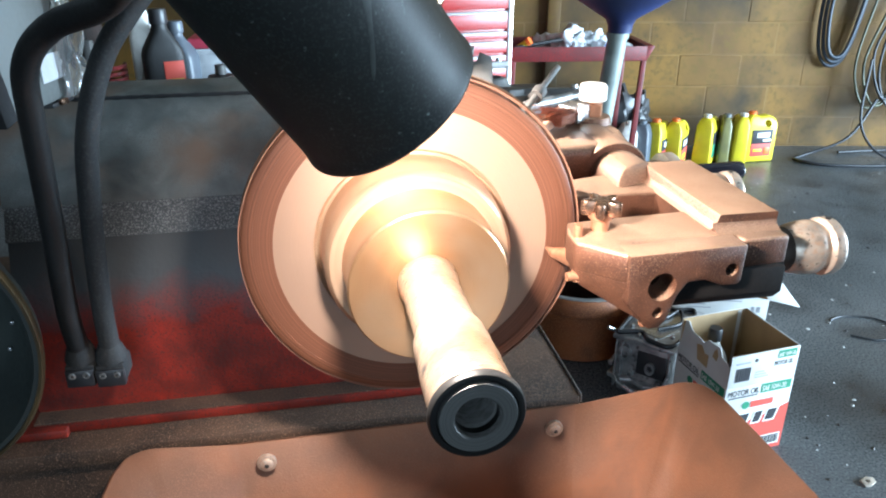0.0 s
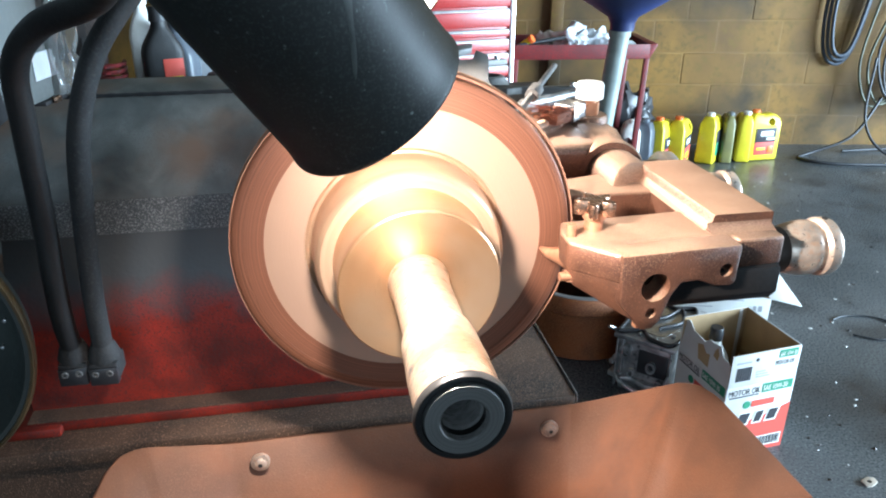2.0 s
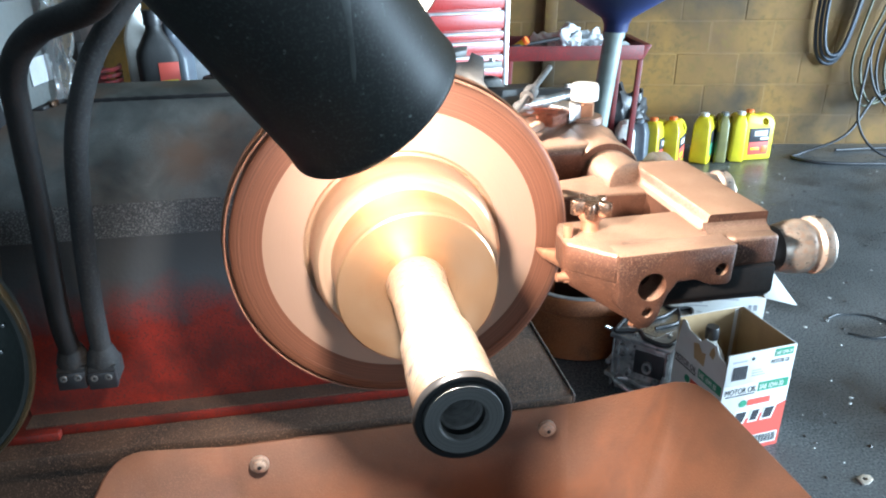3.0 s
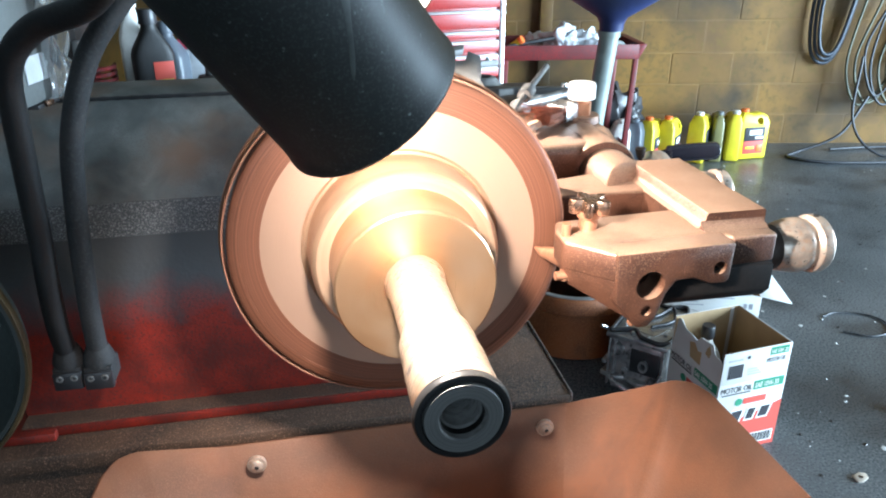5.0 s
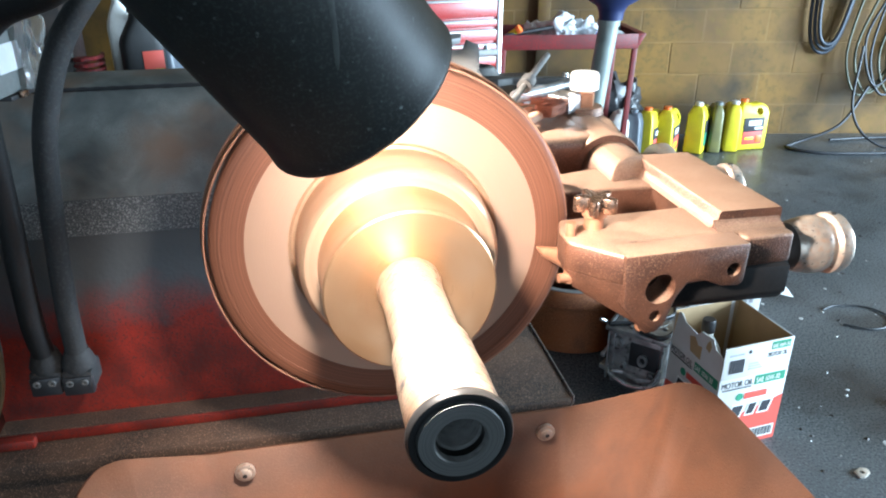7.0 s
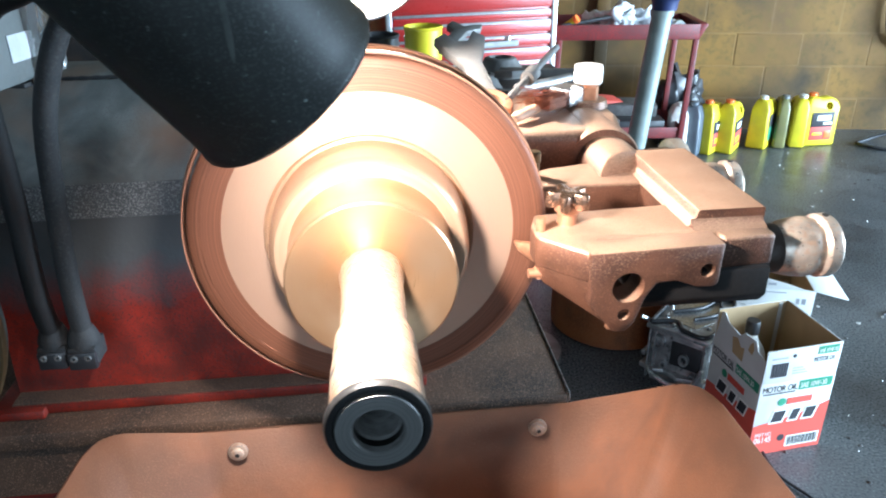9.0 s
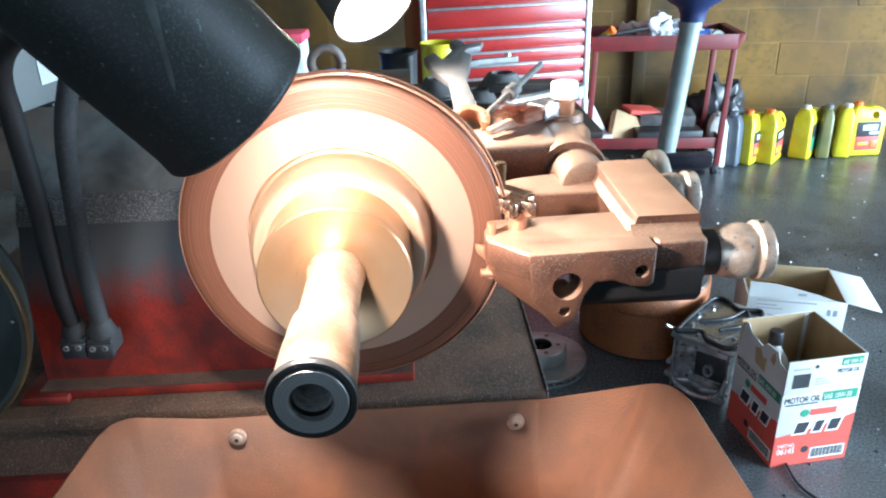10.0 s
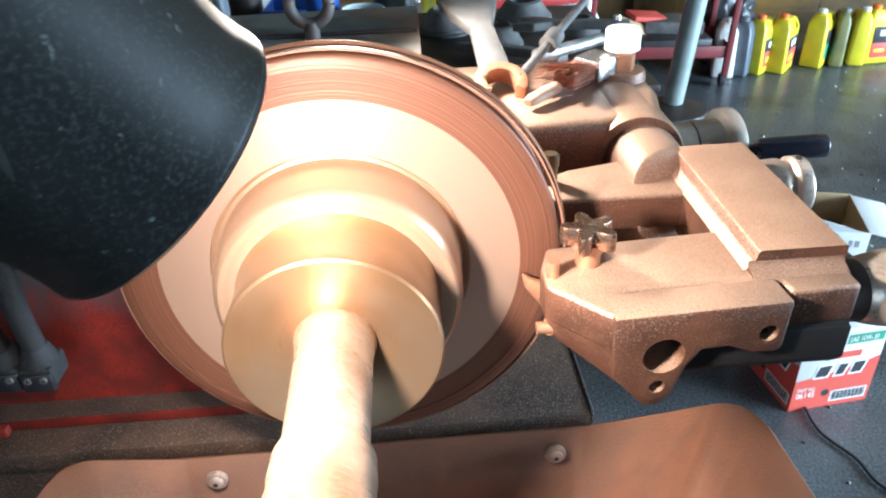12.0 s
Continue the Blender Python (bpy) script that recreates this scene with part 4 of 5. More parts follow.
for u, w, r, h, name, lab in ((-0.085, 0.10, 0.032, 0.028, "adaptor_cone", "dull grey centring cone"), (0.015, 0.13, 0.036, 0.026, "adaptor_cone", "dull grey stepped adaptor cone"), (-0.03, 0.02, 0.028, 0.026, "adaptor_cup", "grey dusty adaptor cup"), (0.07, 0.05, 0.024, 0.022, "adaptor_cup", "small grey adaptor cup")):
    c = thing(name, BED @ pose(0.185 + u, 0.42 + w, 0.888 + 0.240, 0, 0, 20), lab, "lathe adaptor", "lathe adaptors")
    part("body", turn([(r * 0.45, 0), (r, 0), (r, h * 0.3), (r * 0.93, h * 0.36), (r * 0.62, h * 0.95), (r * 0.45, h)], "z", 36, closed=True), M_GREYSTEEL, c)
    part("flange", turn([(r * 0.98, 0.002), (r * 1.08, 0.004), (r * 1.08, h * 0.14), (r * 0.98, h * 0.16)], "z", 36, closed=True), M_GREYSTEEL, c)
for k, (u, w, a, ln) in enumerate(((-0.02, -0.05, 35, 0.13), (0.05, -0.02, 70, 0.11), (-0.01, 0.10, 115, 0.10), (-0.06, 0.06, -20, 0.12))):
    f = thing("hub_spanner", BED @ pose(0.185 + u, 0.42 + w, 0.888 + 0.252 + 0.016 * k, 4 * k - 6, 5, a), "dull grey flat hub spanner on the pile", "wrench", "spanners on the stand")
    pts = [(-0.008, -ln / 2), (0.008, -ln / 2), (0.010, ln / 2 - 0.03), (0.024, ln / 2 - 0.012), (0.022, ln / 2 + 0.012), (0.010, ln / 2 + 0.004), (0.0, ln / 2 - 0.008), (-0.010, ln / 2 + 0.004), (-0.022, ln / 2 + 0.012), (-0.024, ln / 2 - 0.012), (-0.010, ln / 2 - 0.03)]
    part("blade", prism(pts, "z", 0, 0.009, 0.0015), M_GREYSTEEL, f)
    part("stud", turn([(0, 0.009), (0.0045, 0.009), (0.004, 0.014), (0, 0.014)], "z", 14, (0, -ln / 2 + 0.014, 0)), M_STEEL, f)

# ---- bench and clutter behind the lathe ----
bench = thing("workbench", pose(-0.97, 1.62, 0), "cluttered dark workbench behind the lathe", "workbench")
part("top", box(-0.95, 0.95, -0.38, 0.38, 0.90, 0.945, 0.004), M_WOOD, bench)
for x in (-0.9, 0.9):
    for y in (-0.32, 0.32):
        part("leg", box(x - 0.03, x + 0.03, y - 0.03, y + 0.03, 0, 0.90, 0.003), M_CASTDK, bench)
BENCH = 0.945


def bottle(name, at, size, body_mat, cap_mat, label, category="bottle", group="", yaw=0.0, label_mats=(), tall=0.24):
    """An oil bottle: oblong body, sloping shoulder, neck and ribbed cap."""
    t = thing(name, pose(*at, 0, 0, yaw), label, category, group)
    w, d = size
    bm = bmesh.new()
    rings = []
    levels = ((0.0, 0.90), (0.012, 1.0), (0.64, 1.0), (0.69, 0.98), (0.76, 0.84), (0.83, 0.62), (0.86, 0.48), (0.90, 0.46))
    for f, k in levels:
        ring = []
        for j in range(28):
            a = 2 * math.pi * j / 28
            c, s = math.cos(a), math.sin(a)
            e = 0.45 if f < 0.8 else 1.0
            px, py = abs(c) ** e * (1 if c >= 0 else -1), abs(s) ** e * (1 if s >= 0 else -1)
            neck = max(0.0, (f - 0.64) / 0.26) ** 1.4
            hx, hy = w / 2 * k * (1 - neck) + neck * min(w, d) * 0.24, d / 2 * (k if f < 0.02 else min(1.0, k + 0.2)) * (1 - neck) + neck * min(w, d) * 0.24
            ring.append(bm.verts.new((hx * px, hy * py, f * tall)))
        rings.append(ring)
    for a, b in zip(rings, rings[1:]):
        for j in range(28):
            bm.faces.new((a[j], a[(j + 1) % 28], b[(j + 1) % 28], b[j]))
    bm.faces.new(rings[0])
    bm.faces.new(rings[-1])
    b = part("body", bm, body_mat, t, sharp=50)
    r = min(w, d) * 0.30
    part("cap", turn([(0, 0.885 * tall), (r, 0.885 * tall), (r * 1.03, 0.90 * tall), (r, 0.985 * tall), (r * 0.9, tall), (0, tall)], "z", 20), cap_mat, t)
    for k, (m, z0, z1) in enumerate(label_mats):
        part("sticker", box(-w * (0.06 - 0.05 * k), w * (0.42 - 0.05 * k), -d / 2 - 0.0016 - 0.0006 * k, -d / 2 + 0.001, z0 * tall, z1 * tall, 0.0004), m, b, "printed sticker")
    return t


bottle("oil_bottle", (-0.60, 1.60, BENCH), (0.085, 0.062), M_HOSESMOOTH, M_BLACK, "black oil bottle with a red and yellow sticker on the bench", yaw=28, label_mats=((M_INKRED, 0.10, 0.60), (M_YELLOW, 0.40, 0.46), (M_INKWHITE, 0.30, 0.33)), tall=0.262)
bottle("oil_bottle", (-0.690, 1.74, BENCH), (0.060, 0.050), M_WHITE, M_WHITE, "white plastic bottle on the bench", yaw=5, tall=0.285)
bottle("oil_bottle", (-0.606, 1.71, BENCH), (0.085, 0.06), M_SLATE, M_SLATE, "dull grey bottle on the bench", yaw=-10, tall=0.225)
coil = thing("spring_coil", pose(-0.705, 1.58, BENCH), "red coiled air hose stood on the bench", "coil")
part("coil", tube([(0.028 * math.cos(k * 0.785), 0.028 * math.sin(k * 0.785), 0.006 + 0.0016 * k) for k in range(90)], 0.0046, 8, 1), M_CARTRED, coil)
part("bracket", box(-0.05, -0.034, -0.01, 0.01, 0, 0.20, 0.002), M_GREYSTEEL, coil)
for name, at, dims, m, lab in (("plastic_tub", (-0.525, 1.78, BENCH), (0.13, 0.09, 0.160), M_RAG, "pale tub with a pink lid on the bench"), ("parts_bin", (-0.36, 1.55, BENCH), (0.12, 0.10, 0.105), M_BLUEP, "blue plastic parts bin on the bench"),
                               ("parts_bin", (-0.835, 1.64, BENCH), (0.15, 0.12, 0.32), M_CASTDK, "dark metal parts bin on the bench"), ("cardboard_box", (-1.05, 1.80, BENCH), (0.22, 0.12, 0.25), M_KRAFT, "brown cardboard box on the bench")):
    b = thing(name, pose(*at, 0, 0, 8), lab, name.split("_")[1])
    x, y, z = dims
    part("shell", merge(box(-x / 2, x / 2, -y / 2, -y / 2 + 0.004, 0, z, 0.001), box(-x / 2, x / 2, y / 2 - 0.004, y / 2, 0, z, 0.001), box(-x / 2, -x / 2 + 0.004, -y / 2 + 0.004, y / 2 - 0.004, 0, z), box(x / 2 - 0.004, x / 2, -y / 2 + 0.004, y / 2 - 0.004, 0, z)), m, b)
    part("bottom", box(-x / 2 + 0.004, x / 2 - 0.004, -y / 2 + 0.004, y / 2 - 0.004, 0, 0.004), m, b)
    part("lip", box(-x / 2 - 0.003, x / 2 + 0.003, -y / 2 - 0.003, -y / 2 - 0.0002, z - 0.012, z, 0.0008), m, b)
    if name == "plastic_tub":
        part("lid", box(-x / 2 - 0.006, x / 2 + 0.006, -y / 2 - 0.006, y / 2 + 0.006, z + 0.0005, z + 0.024, 0.006), M_PINK, b, "pink plastic lid")
blackcan = thing("spray_can", pose(-0.475, 1.58, BENCH), "dark spray can with a worn top", "can")
part("can", turn([(0, 0), (0.030, 0), (0.032, 0.004), (0.032, 0.115), (0.026, 0.128), (0, 0.13)], "z", 32), M_CASTDK, blackcan)
part("nozzle", turn([(0, 0.13), (0.012, 0.13), (0.011, 0.15), (0, 0.15)], "z", 18), M_GREYSTEEL, blackcan)
# cups and pots seen under the rear lamp
for x, y, r, h, m, name, lab in ((-0.20, 1.40, 0.035, 0.13, M_GLASS, "cup", "cloudy plastic cup"), (-0.125, 1.36, 0.026, 0.10, M_WHITE, "cup", "small white plastic cup"), (-0.075, 1.46, 0.036, 0.20, M_YELLOW, "cup", "yellow-green plastic beaker"),
                                 (-0.17, 1.52, 0.040, 0.175, M_BLACK, "pot", "black plastic pot"), (-0.10, 1.60, 0.030, 0.16, M_GLASS, "cup", "cloudy tall plastic cup"), (-0.28, 1.44, 0.03, 0.15, M_BLUEP, "cup", "blue plastic cup")):
    c = thing(name, pose(x, y, BENCH), lab + " on the bench", name)
    part("body", turn([(0, 0), (r * 0.85, 0), (r, h), (r * 0.94, h), (r * 0.80, 0.004), (0, 0.004)], "z", 28), m, c)
    part("rim", turn([(r * 0.94, h - 0.001), (r, h - 0.003), (r * 1.05, h), (r, h + 0.003)], "z", 28, closed=True), m, c)

# ---- red tool cabinet ----
cab = thing("tool_cabinet", pose(-0.042, 3.385, 0, 0, 0, 20), "red roller tool cabinet with aluminium drawer trims", "tool cabinet")
part("carcass", box(-0.40, 0.375, 0.012, 0.47, 0.12, 1.35, 0.004), M_CABRED, cab)
for x in (-0.39, 0.376):
    part("corner_post", box(x - 0.012, x + 0.012, -0.004, 0.02, 0.12, 1.35, 0.003), M_TRIM, cab, "bright aluminium corner post")
zs = (0.14, 0.33, 0.50, 0.59, 0.650, 0.708, 0.765, 0.823, 0.886, 0.930, 1.02, 1.12, 1.24, 1.34)
for a, b in zip(zs, zs[1:]):
    d = part("drawer", box(-0.372, 0.358, -0.010, 0.012, a + 0.006, b - 0.012, 0.003), M_CABRED, cab)
    part("pull", prism([(-0.019, b - 0.0135), (-0.0105, b - 0.0185), (-0.0105, b - 0.004), (-0.014, b - 0.004)], "x", -0.372, 0.352, 0.0008), M_TRIM, d, "aluminium pull trim")
for x in (-0.33, 0.31):
    for y in (0.06, 0.42):
        w = part("castor", turn([(0, -0.018), (0.05, -0.018), (0.055, -0.012), (0.055, 0.012), (0.05, 0.018), (0, 0.018)], "x", 28, (x, y, 0.055)), M_BLACK, cab)
        part("fork", box(x - 0.026, x + 0.026, y - 0.02, y + 0.02, 0.062, 0.12, 0.003), M_GREYSTEEL, w)

# ---- red service cart ----
cart = thing("service_cart", pose(0.72, 4.27, 0, 0, 0, 3), "scuffed red two-shelf steel service cart", "cart")


def tray_bm(x, y, z, lip):
    return merge(box(-x, x, -y, y, z, z + 0.004), box(-x, x, -y, -y + 0.003, z, z + lip, 0.001), box(-x, x, y - 0.003, y, z, z + lip, 0.001), box(-x, -x + 0.003, -y + 0.003, y - 0.003, z, z + lip), box(x - 0.003, x, -y + 0.003, y - 0.003, z, z + lip))


part("top_tray", tray_bm(0.385, 0.21, 0.695, 0.078), M_CARTRED, cart)
part("tray_flare", prism([(0.382, 0.695), (0.384, 0.695), (0.425, 0.772), (0.420, 0.776), (0.382, 0.775)], "y", -0.21, 0.21, 0.001), M_CARTRED, cart)
part("lower_shelf", tray_bm(0.36, 0.20, 0.155, 0.062), M_CARTRED, cart)
for x in (-0.37, 0.35):
    for y in (-0.195, 0.195):
        part("leg", prism([(x - 0.016, 0.05), (x + 0.014, 0.05), (x + 0.036, 0.70), (x + 0.010, 0.70)], "y", y - 0.014, y + 0.014, 0.002), M_CARTRED, cart)
for x in (-0.36, 0.34):
    for y in (-0.19, 0.19):
        part("castor", turn([(0, -0.012), (0.034, -0.012), (0.036, 0), (0.034, 0.012), (0, 0.012)], "x", 20, (x, y, 0.036)), M_BLACK, cart)
CART = cart.matrix_world.copy()


def crumple(name, at, size, material, label, category, seed, flat_k=0.45, yaw=0):
    """A crumpled rag, bag or paper."""
    random.seed(seed)
    bm = bmesh.new()
    bmesh.ops.create_icosphere(bm, subdivisions=4, radius=1)
    for v in bm.verts:
        n1 = noise.noise(v.co * 1.7 + Vector((seed, 0, 0))) * 0.55 + noise.noise(v.co * 4.5 + Vector((0, seed, 0))) * 0.28 + abs(noise.noise(v.co * 9 + Vector((0, 0, seed)))) * 0.16
        v.co = v.co * (0.85 + n1)
        v.co.x, v.co.y, v.co.z = v.co.x * size[0] / 2, v.co.y * size[1] / 2, max(0.0, v.co.z + flat_k) * size[2] / (1 + flat_k)
    o = part(name, bm, material, None, "", 70)
    o.matrix_world = CART @ pose(*at, 0, 0, yaw) if name != "black_bag" else pose(*at, 0, 0, yaw)
    return tagged(o, label, category)


crumple("shop_rag", (-0.02, -0.02, 0.70), (0.24, 0.22, 0.16), M_RAG, "crumpled white rag on the cart", "rag", 3)
crumple("shop_rag", (0.16, 0.06, 0.70), (0.20, 0.16, 0.12), M_RAG, "crumpled grey rag on the cart", "rag", 8)
crumple("shop_rag", (-0.14, 0.10, 0.70), (0.16, 0.14, 0.10), M_CARD, "crumpled paper on the cart", "paper", 12)


def on_cart(name, at, bms, label, category, yaw=0, pitch=0):
    t = thing(name, CART @ pose(*at, pitch, 0, yaw), label, category)
    for nm, bm, m in bms:
        part(nm, bm, m, t)
    return t


on_cart("pry_bar", (-0.17, -0.12, 0.762), [("bar", rod((-0.17, 0, 0.0), (0.17, 0, 0.045), 0.011, 12), M_BLACK), ("tip", rod((0.17, 0, 0.045), (0.22, 0, 0.075), 0.011, 12, 0.004), M_BLACK)], "black bar across the cart's top", "bar", 12)
on_cart("torch", (-0.31, -0.12, 0.700), [("body", rod((-0.05, 0, 0.02), (0.05, 0, 0.09), 0.018, 14), M_YELLOW), ("cap", rod((0.05, 0, 0.09), (0.066, 0, 0.101), 0.022, 14), M_ORANGE)], "yellow hand tool on the cart", "tool", -30)
on_cart("tape_roll", (0.30, -0.10, 0.745), [("roll", moved(turn([(0.018, -0.022), (0.034, -0.022), (0.034, 0.022), (0.018, 0.022)], "y", 28, closed=True), Matrix.Identity(4)), M_GLASS), ("core", turn([(0.016, -0.022), (0.018, -0.022), (0.018, 0.022), (0.016, 0.022)], "y", 28, closed=True), M_KRAFT)], "pale roll of tape on the cart", "tape")
on_cart("spray_can", (0.23, 0.02, 0.735), [("can", rod((-0.07, 0, 0), (0.07, 0.03, 0), 0.03, 20), M_BLUEP), ("cap", rod((0.07, 0.03, 0), (0.10, 0.042, 0), 0.026, 20), M_WHITE)], "blue spray can lying on the cart", "can", 10)
on_cart("spray_can", (0.10, 0.12, 0.735), [("can", rod((-0.07, 0, 0), (0.07, 0.02, 0), 0.028, 20), M_CABRED), ("cap", rod((0.07, 0.02, 0), (0.10, 0.028, 0), 0.024, 20), M_WHITE)], "red spray can lying on the cart", "can", -15)


def carton(name, at, dims, material, label, yaw=0, pitch=0, roll=0, flap=None):
    t = thing(name, CART @ pose(*at, pitch, roll, yaw), label, "box")
    x, y, z = dims
    part("body", box(-x / 2, x / 2, -y / 2, y / 2, 0, z, 0.002), material, t)
    part("lid_flap", box(-x / 2, x / 2, -y / 2 - 0.0005, 0, z + 0.0004, z + 0.003, 0.001), flap or material, t)
    return t


carton("parts_carton", (-0.30, -0.05, 0.16), (0.13, 0.12, 0.27), M_CARD, "faded white parts carton leaning on the cart shelf", 12, 0, -28, M_KRAFT)
carton("parts_carton", (-0.16, -0.12, 0.16), (0.20, 0.05, 0.17), M_KRAFT, "brown cardboard carton leaning on the cart shelf", 20, -24, 24)
carton("parts_carton", (-0.31, -0.15, 0.16), (0.16, 0.07, 0.065), M_CARD, "flat white carton on the cart shelf", 8)
carton("parts_carton", (-0.06, 0.06, 0.16), (0.30, 0.20, 0.10), M_CARTRED, "dark red carton on the cart shelf", 5)
carton("tool_case", (0.08, -0.06, 0.16), (0.36, 0.24, 0.085), M_BLACK, "flat black tool case on the cart shelf", 4)
carton("tool_case", (0.10, 0.03, 0.248), (0.30, 0.20, 0.06), M_GREYSTEEL, "grey tool case stacked on the black one", -6)
carton("tool_case", (-0.05, 0.02, 0.312), (0.20, 0.11, 0.022), M_INKRED, "bright red flat case on the pile", 24, 10, 9)
crumple("black_bag", (1.16, 4.62, 0), (0.34, 0.28, 0.44), M_BLACK, "black bag slumped against the wall", "bag", 21, 0.8)

# ---- jugs along the wall ----


def jug(at, yaw, material, cap, label, group, stick=None, w=0.185, d=0.115, tall=0.315):
    t = thing("fluid_jug", pose(*at, 0, 0, yaw), label, "jug", group)
    outline = [(-w / 2, 0.0), (w / 2, 0.0), (w / 2, tall * 0.74), (w / 2 - 0.012, tall * 0.86), (w / 2 - 0.05, tall * 0.925), (-w / 2 + 0.080, tall * 0.90), (-w / 2 + 0.066, tall * 0.935), (-w / 2 + 0.020, tall * 0.935), (-w / 2 + 0.012, tall * 0.89), (-w / 2, tall * 0.78)]
    hole = [(0.030, tall * 0.775, 0.022), (0.012, tall * 0.79, 0.018)][:1]
    bm = prism(outline, "y", -d / 2, d / 2, 0.014, 3, holes=hole)
    for v in bm.verts:
        v.co.y *= 1 - 0.48 * max(0.0, min(1.0, (v.co.z / tall - 0.72) / 0.22))
    b = part("body", bm, material, t, sharp=60)
    part("neck", turn([(0, tall * 0.92), (0.020, tall * 0.92), (0.020, tall * 0.945), (0, tall * 0.945)], "z", 22, (-w / 2 + 0.043, 0, 0)), material, t)
    part("cap", turn([(0, tall * 0.942), (0.0235, tall * 0.942), (0.0240, tall * 0.95), (0.0232, tall * 0.995), (0.021, tall), (0, tall)], "z", 22, (-w / 2 + 0.043, 0, 0)), cap, t)
    for k, (m, z0, z1, x0, x1) in enumerate(stick or ()):
        for s in (-1, 1):
            part("sticker", box(x0 * w, x1 * w, *sorted((s * (d / 2 + 0.0010 + 0.0006 * k), s * (d / 2 - 0.001))), z0 * tall, z1 * tall, 0.0005), m, b, "printed sticker")
    return t


DARKSTICK = ((M_INK, 0.40, 0.62, -0.38, 0.38), (M_INKRED, 0.14, 0.40, -0.38, 0.38), (M_INKWHITE, 0.46, 0.56, -0.20, 0.22), (M_YELLOW, 0.20, 0.30, -0.24, 0.20))
MIXSTICK = ((M_INK, 0.38, 0.66, -0.36, 0.34), (M_INKRED, 0.12, 0.38, -0.36, 0.34), (M_INKWHITE, 0.50, 0.60, -0.20, 0.24), (M_INKWHITE, 0.42, 0.47, 0.02, 0.30), (M_ORANGE, 0.16, 0.30, 0.10, 0.30), (M_YELLOW, 0.22, 0.27, -0.28, 0.02))
GREENSTICK = ((M_INK, 0.42, 0.66, -0.36, 0.36), (M_INKGREEN, 0.16, 0.42, -0.36, 0.36))
JG = "jugs along the wall"
jug((1.115, 4.31, 0), 80, M_WHITE, M_WHITE, "white plastic fluid jug on the floor", JG)
jug((1.215, 4.33, 0), 62, M_SLATE, M_SLATE, "slate-grey plastic fluid jug on the floor", JG)
jug((1.315, 4.36, 0), 52, M_YELLOW, M_ORANGE, "yellow fluid jug with an orange cap and dark sticker", JG, DARKSTICK)
jug((1.430, 4.38, 0), 60, M_YELLOW, M_ORANGE, "yellow fluid jug with an orange cap beside another", JG, DARKSTICK)
jug((1.655, 4.48, 0), 58, M_YELLOW, M_WHITE, "yellow fluid jug with a white cap and green sticker", JG, GREENSTICK)
jug((1.762, 4.50, 0), 82, M_OLIVE, M_GREYBOX, "olive-brown fluid jug with a grey cap", JG, d=0.072)
jug((1.872, 4.52, 0), 82, M_YELLOW, M_WHITE, "yellow fluid jug with a white cap beside the olive one", JG, d=0.090)
jug((1.995, 4.535, 0), 12, M_YELLOW, M_ORANGE, "yellow fluid jug with a red and white sticker", JG, MIXSTICK, w=0.20)

# ---- drain stand ----
stand = thing("oil_drain_stand", pose(0.60, 2.62, 0), "grey tube drain stand with a dark blue funnel", "drain stand")
part("tube", rod((-0.045, 0, 0.46), (0.010, 0, 1.05), 0.034, 28), M_POLE, stand, "galvanised grey tube")
part("tank", turn([(0, 0), (0.12, 0), (0.14, 0.03), (0.14, 0.39), (0.12, 0.44), (0.05, 0.46), (0, 0.46)], "z", 40, (-0.05, 0, 0)), M_CASTDK, stand, "dark drain tank")
part("funnel", turn([(0.040, 1.03), (0.043, 1.055), (0.052, 1.075), (0.20, 1.165), (0.30, 1.235), (0.305, 1.27), (0.295, 1.27), (0.19, 1.175), (0.046, 1.085), (0.036, 1.055)], "z", 48, (0.012, 0, 0)), M_BLUE, stand, "dark blue plastic funnel")
part("collar", turn([(0.034, 1.01), (0.038, 1.01), (0.039, 1.03), (0.034, 1.03)], "z", 28, (0.006, 0, 0), closed=True), M_POLE, stand)

# ---- open cartons on the floor ----


def open_carton(m, x, y, z, flap, label, prints=False, torn=True):
    """An open carton with its flaps standing up; brown inside."""
    t = thing("oil_carton", m, label, "box", "open oil cartons")
    th = 0.003
    part("front_side", box(0, x, 0, th, 0, z, 0.0008), M_CARD, t)
    part("back_side", box(0, x, y - th, y, 0, z, 0.0008), M_CARD, t)
    part("left_side", box(0, th, th, y - th, 0, z), M_CARD, t)
    part("right_side", box(x - th, x, th, y - th, 0, z), M_CARD, t)
    part("lining", merge(box(th, x - th, y - th - 0.0016, y - th - 0.0003, 0.004, z), box(x - th - 0.0016, x - th - 0.0003, th, y - th - 0.002, 0.004, z), box(th + 0.0003, th + 0.0016, th, y - th - 0.002, 0.004, z), box(th + 0.002, x - th - 0.002, th + 0.0003, th + 0.0016, 0.004, z)), M_KRAFT, t, "brown cardboard inside")
    part("bottom", box(th, x - th, th, y - th, 0.0, 0.003), M_KRAFT, t)
    return t


